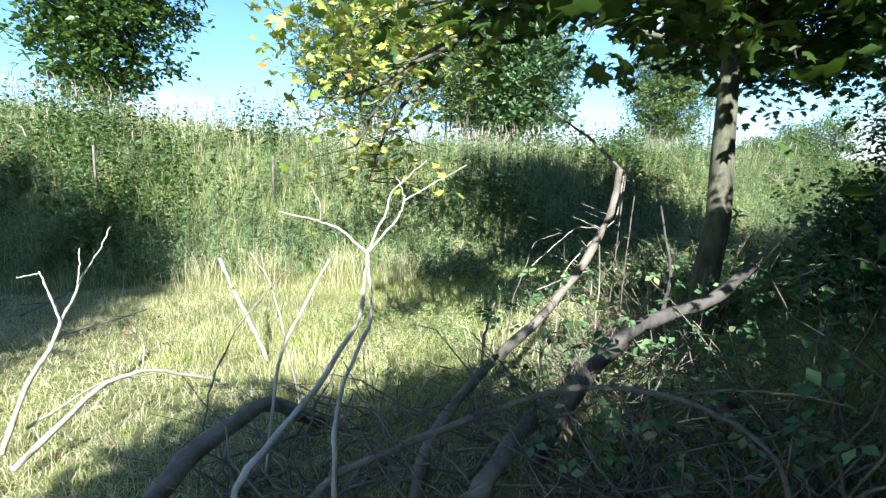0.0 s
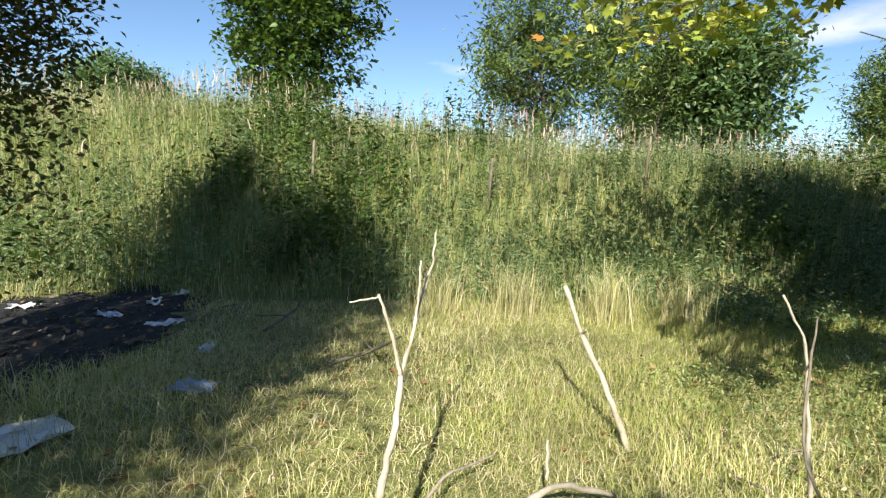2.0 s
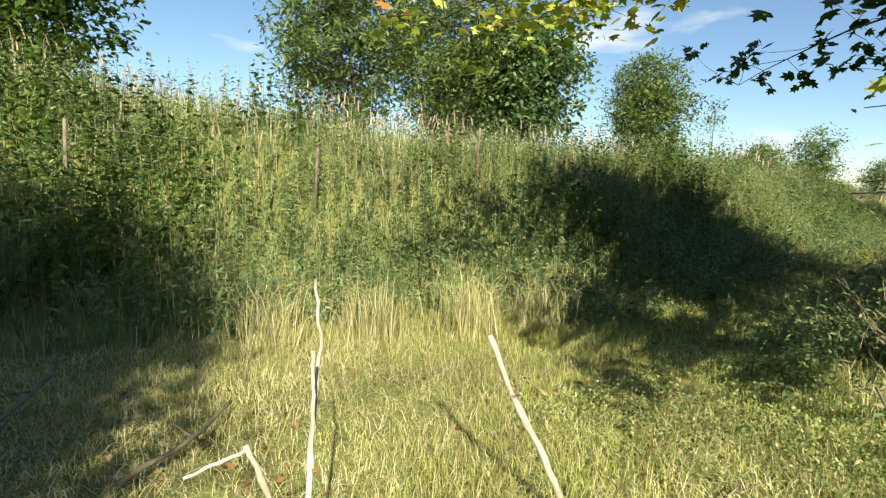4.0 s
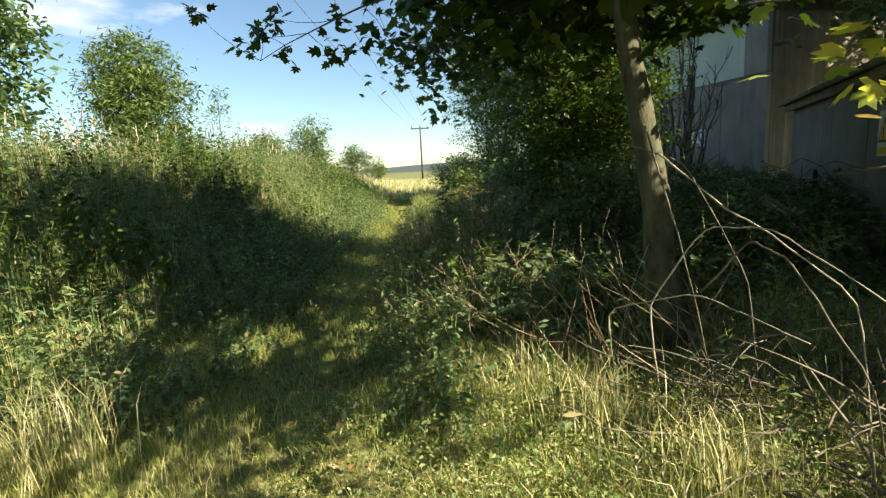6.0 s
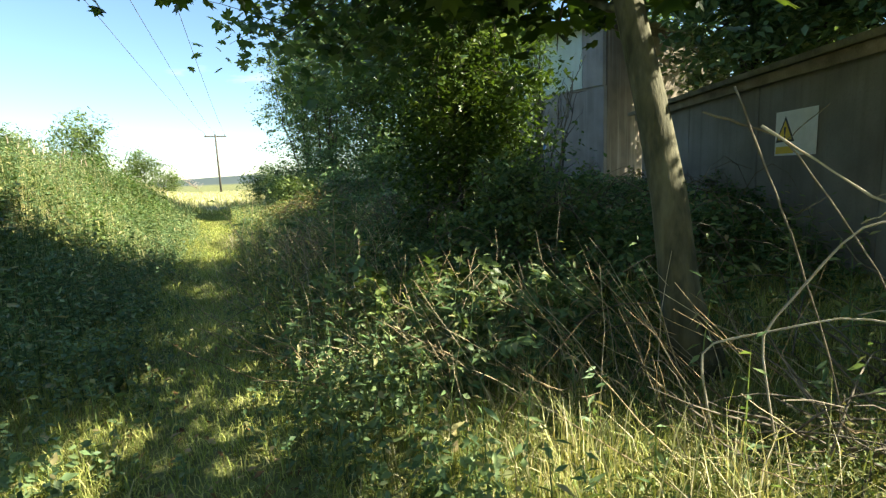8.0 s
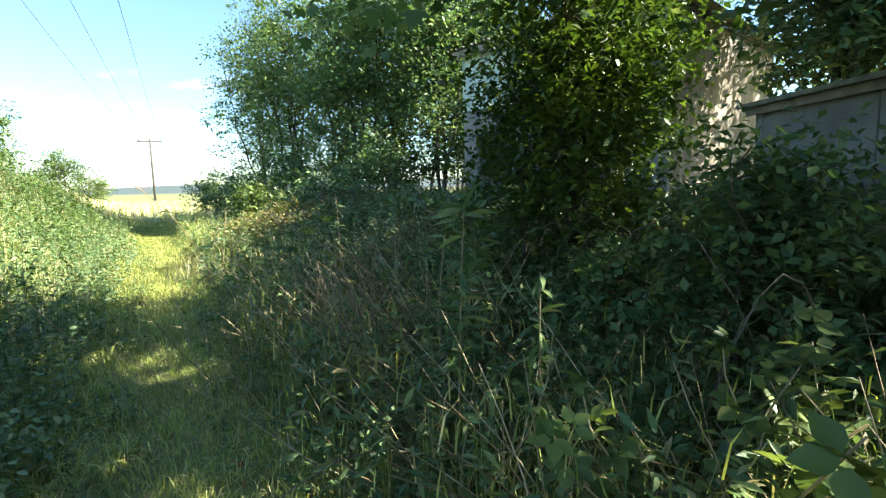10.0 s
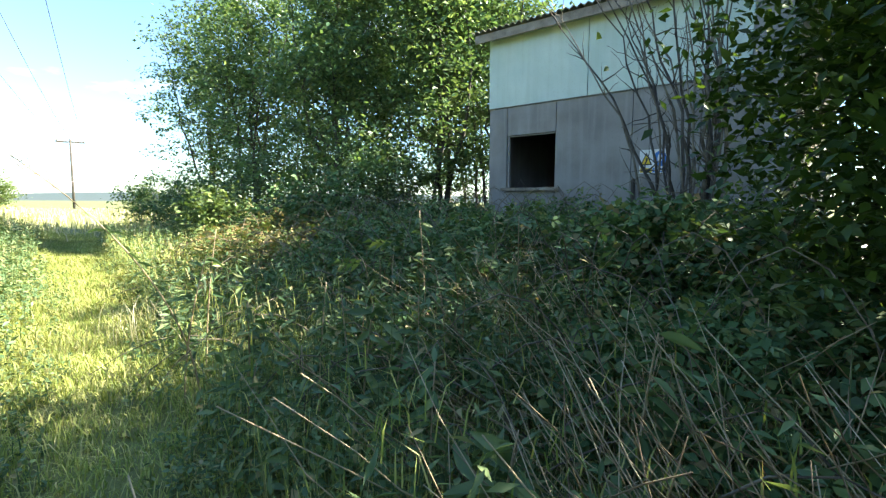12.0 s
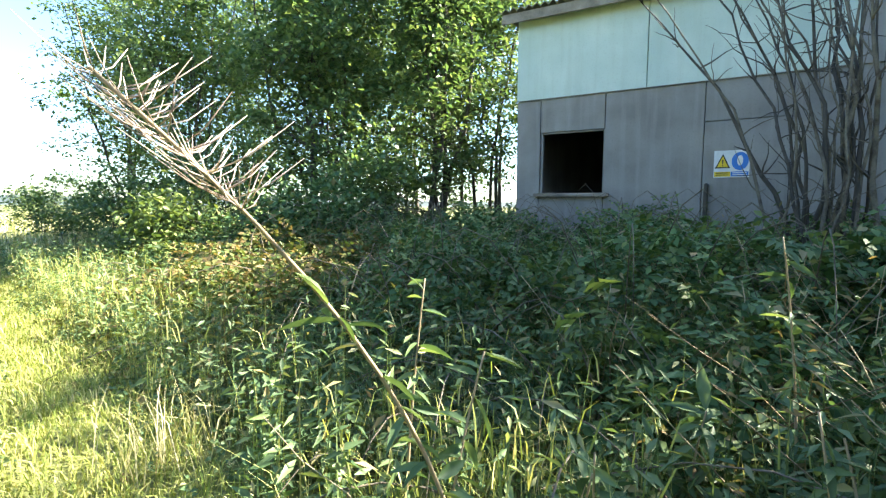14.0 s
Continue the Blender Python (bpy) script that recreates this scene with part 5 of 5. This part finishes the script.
# ---- single plants by the track ----
def willowherb(x, y, h, seed, lean=(0.0, 0.0), seedhead=True, leaf=0.12, n=30):
    """A tall willowherb: stem, long narrow leaves and a fluffy seed head."""
    r = np.random.default_rng(seed)
    root = tagged(empty("willowherb_plant", pose(x, y, float(height(x, y)) - 0.02)), "tall willowherb with narrow leaves" + (" and fluffy seed head" if seedhead else ""), "plant", "willowherb plants")
    s = np.linspace(0, 1, 14)
    p = np.stack([lean[0] * s ** 1.8, lean[1] * s ** 1.8, h * (s - 0.18 * math.hypot(*lean) * s ** 2)], 1)
    tb = Tubes()
    tb.add(p, np.linspace(0.007, 0.003, 14), 6)
    tb.build("stem", GRASS_DEAD, root)
    top = 0.78 if seedhead else 1.0
    t_ = r.uniform(0.12, top, n)
    pos = np.stack([np.interp(t_, s, p[:, k]) for k in range(3)], 1)
    az = r.uniform(0, 2 * np.pi, n)
    v, f = scatter_leaves(pos, leaf * r.uniform(0.6, 1.15, n), r, LANCE, 0.7, np.stack([np.cos(az), np.sin(az), 0.25 + 0 * az], 1))
    fast_mesh("leaves", v, f, FORB, root)
    if seedhead:
        tb = Tubes()
        for k in range(90):
            q = r.uniform(0.86, 1.0)
            b = np.array([np.interp(q, s, p[:, a]) for a in range(3)])
            a = r.uniform(0, 2 * np.pi)
            L = r.uniform(0.06, 0.15) * (1.9 - q * 1.1)
            e = b + np.array([math.cos(a) * L, math.sin(a) * L, L * 0.6])
            m_ = (b + e) / 2 + np.array([0, 0, -0.01])
            tb.add([b, m_, e], [0.0006, 0.0013, 0.0006], 3)
        tb.build("seed_head", FLUFF, root, "pale fluffy seed head")


for i, (x, y, h, ln, sh) in enumerate([(0.50, 7.50, 1.85, (-0.85, -0.04), True), (0.62, 7.95, 1.15, (0.1, 0.0), False), (0.42, 7.6, 1.0, (0.15, -0.05), False), (0.98, 6.75, 0.85, (0.1, 0.1), False), (1.15, 6.7, 0.75, (0, 0.1), False), (0.75, 7.3, 0.7, (0, 0), False),
                                       (1.6, 4.0, 1.1, (0.1, 0), False), (1.9, 7.0, 1.2, (0, 0.1), False), (1.3, 6.2, 0.8, (0, 0), False), (0.95, 5.6, 0.7, (0.1, 0.1), False), (2.2, 6.4, 1.15, (0, 0), False), (1.35, 2.6, 1.0, (0, 0), False)]):
    willowherb(x, y, h, 300 + i, ln, sh)
willowherb(1.2, 3.05, 1.3, 340, (0.02, -0.05), False, 0.16, 80)
willowherb(1.32, 3.2, 1.1, 341, (0.06, -0.05), False, 0.16, 60)
# broad-leaved young shoots at the edge of the tangle
for i, (x, y, h) in enumerate([(0.94, 5.21, 0.62), (1.05, 5.32, 0.5), (0.85, 5.3, 0.45), (1.09, 6.43, 0.78), (1.2, 6.3, 0.6), (0.75, 7.38, 0.62), (0.95, 7.5, 0.5), (1.54, 5.11, 0.85), (1.7, 5.2, 0.7), (0.62, 6.9, 0.45), (1.5, 7.3, 0.6), (0.9, 4.4, 0.4)]):
    willowherb(x, y, h, 350 + i, (0.05, -0.05), False, 0.19, 26)


def leafy_plant(x, y, h, seed, leaf, template, mat, label, n=60, spread=0.25):
    r = np.random.default_rng(seed)
    root = tagged(empty("leafy_plant", pose(x, y, float(height(x, y)) - 0.02)), label, "plant")
    tb = Tubes()
    pos, out = [], []
    for k in range(6):
        e = np.array([r.normal(0, spread), r.normal(0, spread), h * r.uniform(0.7, 1.05)])
        p = wander(r, (0, 0, 0), e, 8, 0.06)
        tb.add(p, np.linspace(0.006, 0.003, 8), 5)
        for _ in range(n // 6):
            j = r.integers(2, 8)
            pos.append(p[j] + r.normal(0, 0.03, 3))
            a = r.uniform(0, 2 * np.pi)
            out.append((math.cos(a), math.sin(a), 0.3))
    tb.build("stem", GRASS_DEAD, root)
    pos = np.array(pos)
    v, f = scatter_leaves(pos, leaf * r.uniform(0.6, 1.15, len(pos)), r, template, 1.0, np.array(out))
    fast_mesh("leaves", v, f, mat, root)


# two brambles in pale WILLOW, which puts sunlight into the leaf colour
leafy_plant(1.35, 1.95, 0.85, 400, 0.11, TRIFOIL_FINE, WILLOW, "arching bramble with broad leaves coloured pale as if sunlit", 132, 0.3)
leafy_plant(1.75, 1.65, 0.8, 401, 0.105, TRIFOIL_FINE, WILLOW, "arching bramble with broad leaves coloured pale as if sunlit", 96, 0.27)
leafy_plant(2.15, 8.0, 0.85, 402, 0.24, PINNATE, WILLOW, "young elder seedling with fresh green leaves", 40, 0.16)
leafy_plant(1.75, 1.05, 0.62, 403, 0.22, PINNATE, FORB, "feathery green mugwort plant on the verge", 70, 0.2)
leafy_plant(2.25, 0.95, 0.62, 404, 0.22, PINNATE, FORB, "feathery green mugwort plant on the verge", 70, 0.2)
leafy_plant(1.5, 0.7, 0.5, 405, 0.20, PINNATE, FORB, "feathery green mugwort plant on the verge", 60, 0.2)
leafy_plant(2.9, 7.4, 0.9, 406, 0.22, PINNATE, FORB, "feathery green mugwort plant on the verge", 60, 0.2)

# dry stalks collapsed over the verge
tb = Tubes()
for cx, cy, n, sp in ((1.35, 4.3, 260, 0.45), (1.9, 5.2, 70, 0.5), (2.3, 6.1, 90, 0.5), (1.1, 2.4, 60, 0.4), (2.8, 7.0, 80, 0.6), (2.0, 0.5, 60, 0.4), (2.7, -0.3, 40, 0.35), (1.4, 1.3, 50, 0.35)):
    for _ in range(n):
        x, y = cx + rng.normal(0, sp), cy + rng.normal(0, sp)
        z = float(height(x, y))
        a = rng.normal(2.2, 1.3)
        L = rng.uniform(0.3, 1.0)
        tb.add(wander(rng, (x, y, z + 0.02), (x + L * math.cos(a), y + L * math.sin(a), z + rng.uniform(0.3, 0.9)), 6, 0.04), np.linspace(0.0036, 0.0018, 6), 4)
tagged(tb.build("dry_stalks", GRASS_DEAD), "brittle dead stalks collapsed across the verge", "stalks", kind="stuff")
# straw tufts
for i, (x, y, h, n) in enumerate([(1.25, 1.25, 0.55, 260), (1.9, 0.6, 0.45, 200), (0.35, 9.5, 0.5, 130), (1.9, -0.9, 0.5, 220), (2.2, -1.6, 0.5, 260), (1.6, -0.3, 0.4, 200), (-1.7, -2.6, 0.75, 300), (-1.4, -1.7, 0.8, 320), (-2.0, -3.4, 0.7, 260), (-1.15, -0.9, 0.7, 260)]):
    r = np.random.default_rng(500 + i)
    p = np.stack([x + r.normal(0, 0.16, n), y + r.normal(0, 0.16, n), np.zeros(n)], 1)
    p[:, 2] = height(p[:, 0], p[:, 1])
    v, f = blades(p, h * r.uniform(0.5, 1.1, n), r.uniform(0.003, 0.007, n), r.uniform(0.1, 1.0, n), r)
    tagged(fast_mesh("straw_tuft", v, f, GRASS_STRAW), "tuft of dry straw-coloured grass", "grass", "straw tufts", "stuff")

# ---- old wire fence on the bank ----
WIRE = rough_material("rusty_wire", (0.10, 0.08, 0.06), (0.25, 0.22, 0.19), 30, 0.6, 0.1)
for i, (x, y) in enumerate([(-4.6, -4.6), (-4.3, -1.9), (-4.0, 0.8)]):
    tb = Tubes()
    z = float(height(x, y))
    tb.add([(x, y, z - 0.1), (x + 0.02, y, z + 0.5), (x + 0.03, y + 0.01, z + 0.85)], [0.022, 0.021, 0.018], 8)
    tagged(tb.build("fence_stake", GREYWOOD), "thin grey stake of an old wire fence", "fence stake", "fence on the bank")
for dz in (0.45, 0.78):
    tb = Tubes()
    yy = np.linspace(-4.6, 0.8, 20)
    xx = np.interp(yy, [-4.6, -1.9, 0.8], [-4.6, -4.3, -4.0])
    zz = np.interp(yy, [-4.6, -1.9, 0.8], [float(height(-4.6, -4.6)), float(height(-4.3, -1.9)), float(height(-4.0, 0.8))])
    tb.add(np.stack([xx + 0.02, yy, zz + dz - 0.03 * np.sin(yy * 2.3) ** 2], 1), np.full(20, 0.003), 4)
    tagged(tb.build("fence_wire", WIRE), "slack rusty wire strung between stakes", "wire", "fence on the bank")

# ---- drying herbs on the verge ----
r = np.random.default_rng(610)
n = 5200
p = np.stack([r.normal(2.5, 1.0, n), r.normal(12.3, 1.7, n), np.zeros(n)], 1)
p[:, 2] = height(p[:, 0], p[:, 1]) + (0.75 + 0.35 * waves(2 * p[:, 0], 2 * p[:, 1], 51)) * np.exp(-((p[:, 0] - 2.5) / 1.7) ** 4 - ((p[:, 1] - 12.3) / 2.6) ** 4) * r.uniform(0.2, 1, n) ** 0.5
stuff("bracken_mound", [scatter_leaves(p, r.uniform(0.05, 0.11, n), r, TRIFOIL, 0.8)], RUSSET, "browning brambles and docks in a low mound", "brambles")
p = area(r, 900, 0.8, 6.0, 3.5, 15, lambda x, y: verge_side(x, y) * (x > bramble_edge(y)) * np.clip(waves(0.9 * x, 0.9 * y, 31) * 1.3, 0, 1))
stuff("dry_docks", herbs(p, 0.5, 1.15, 12, 0.11, r, SLIM), RUSSET, "brown withered dock stems in the tangle", "herbs")
p = area(r, 4200, 0.9, 6.5, 2, 15, lambda x, y: verge_side(x, y) * (x > bramble_edge(y)) * 1.0)
p[:, 2] += bramble_h(p[:, 0], p[:, 1]) * r.uniform(0.75, 1.15, len(p))
stuff("pale_bramble_leaves", [scatter_leaves(p, r.uniform(0.06, 0.11, len(p)), r, TRIFOIL, 0.7)], WILLOW, "broad pale fresh bramble leaves over the tangle", "brambles")
p = area(r, 34000, -0.5, 2.9, 1.5, 18, lambda x, y: verge_side(x, y) * np.clip(1.25 - 0.55 * (x - track(y)), 0, 1) * np.clip(0.5 + 0.7 * waves(0.8 * x, 0.8 * y, 41), 0, 1))
h = r.uniform(0.3, 0.75, len(p))
q = p + np.stack([r.normal(0, 0.04, len(p)), r.normal(0, 0.04, len(p)), h * 0.8], 1)
k = r.uniform(0, 1, len(p)) < 0.45
stuff("seeding_grass", [blades(p, h, r.uniform(0.0018, 0.0035, len(p)), r.uniform(0.1, 0.9, len(p)), r), blades(q[k], h[k] * 0.25, np.full(k.sum(), 0.007), r.uniform(0.2, 0.9, k.sum()), r)], BRIGHT_GRASS, "fine wispy seeding grass on the verge")

# low herbs along both edges of the track
p = area(r, 8500, -1.8, 1.2, -0.8, 16, lambda x, y: (x > foot(y) - 0.1) * np.clip((np.abs(x - track(y)) - 0.12) / 0.35, 0, 1) * np.clip(0.55 + 0.7 * waves(1.4 * x, 1.4 * y, 81), 0, 1))
edge = np.clip(np.abs(p[:, 0] - track(p[:, 1])) / 0.9, 0.25, 1)
low = edge < 0.6
stuff("track_herbs", herbs(p[low], 0.08, 0.22, 9, 0.055, r, OVATE) + herbs(p[~low], 0.2, 0.45, 11, 0.075, r, OVATE), FORB, "low leafy herbs along the edges of the track", "herbs")

# fallen leaves trodden into the track
p = area(r, 2600, -0.6, 1.9, -3.6, 4.5, lambda x, y: np.clip(1.1 - np.abs(x - track(y)) / 0.7, 0, 1) * np.clip(0.5 + 0.7 * waves(1.3 * x, 1.3 * y, 71), 0, 1))
p[:, 2] += r.uniform(0.02, 0.07, len(p))
stuff("track_litter", [scatter_leaves(p, r.uniform(0.03, 0.075, len(p)), r, OVATE, 1.6)], LITTER, "brown fallen leaves trodden into the track", "leaf litter")

# small low leaves added to catch the sun and brighten the clearing's grass
p = area(r, 20000, 0.2, 3.0, -2.9, -0.5, lambda x, y: np.clip(0.75 + 0.6 * waves(1.6 * x, 1.6 * y, 61), 0, 1) * np.clip((y + 2.9) / 0.8, 0, 1))
p[:, 2] += r.uniform(0.03, 0.15, len(p))
stuff("brightening_leaves", [scatter_leaves(p, r.uniform(0.018, 0.036, len(p)), r, OVATE, 0.6)], GRASS_GREEN, "small green leaves added to brighten the short grass", "grass")
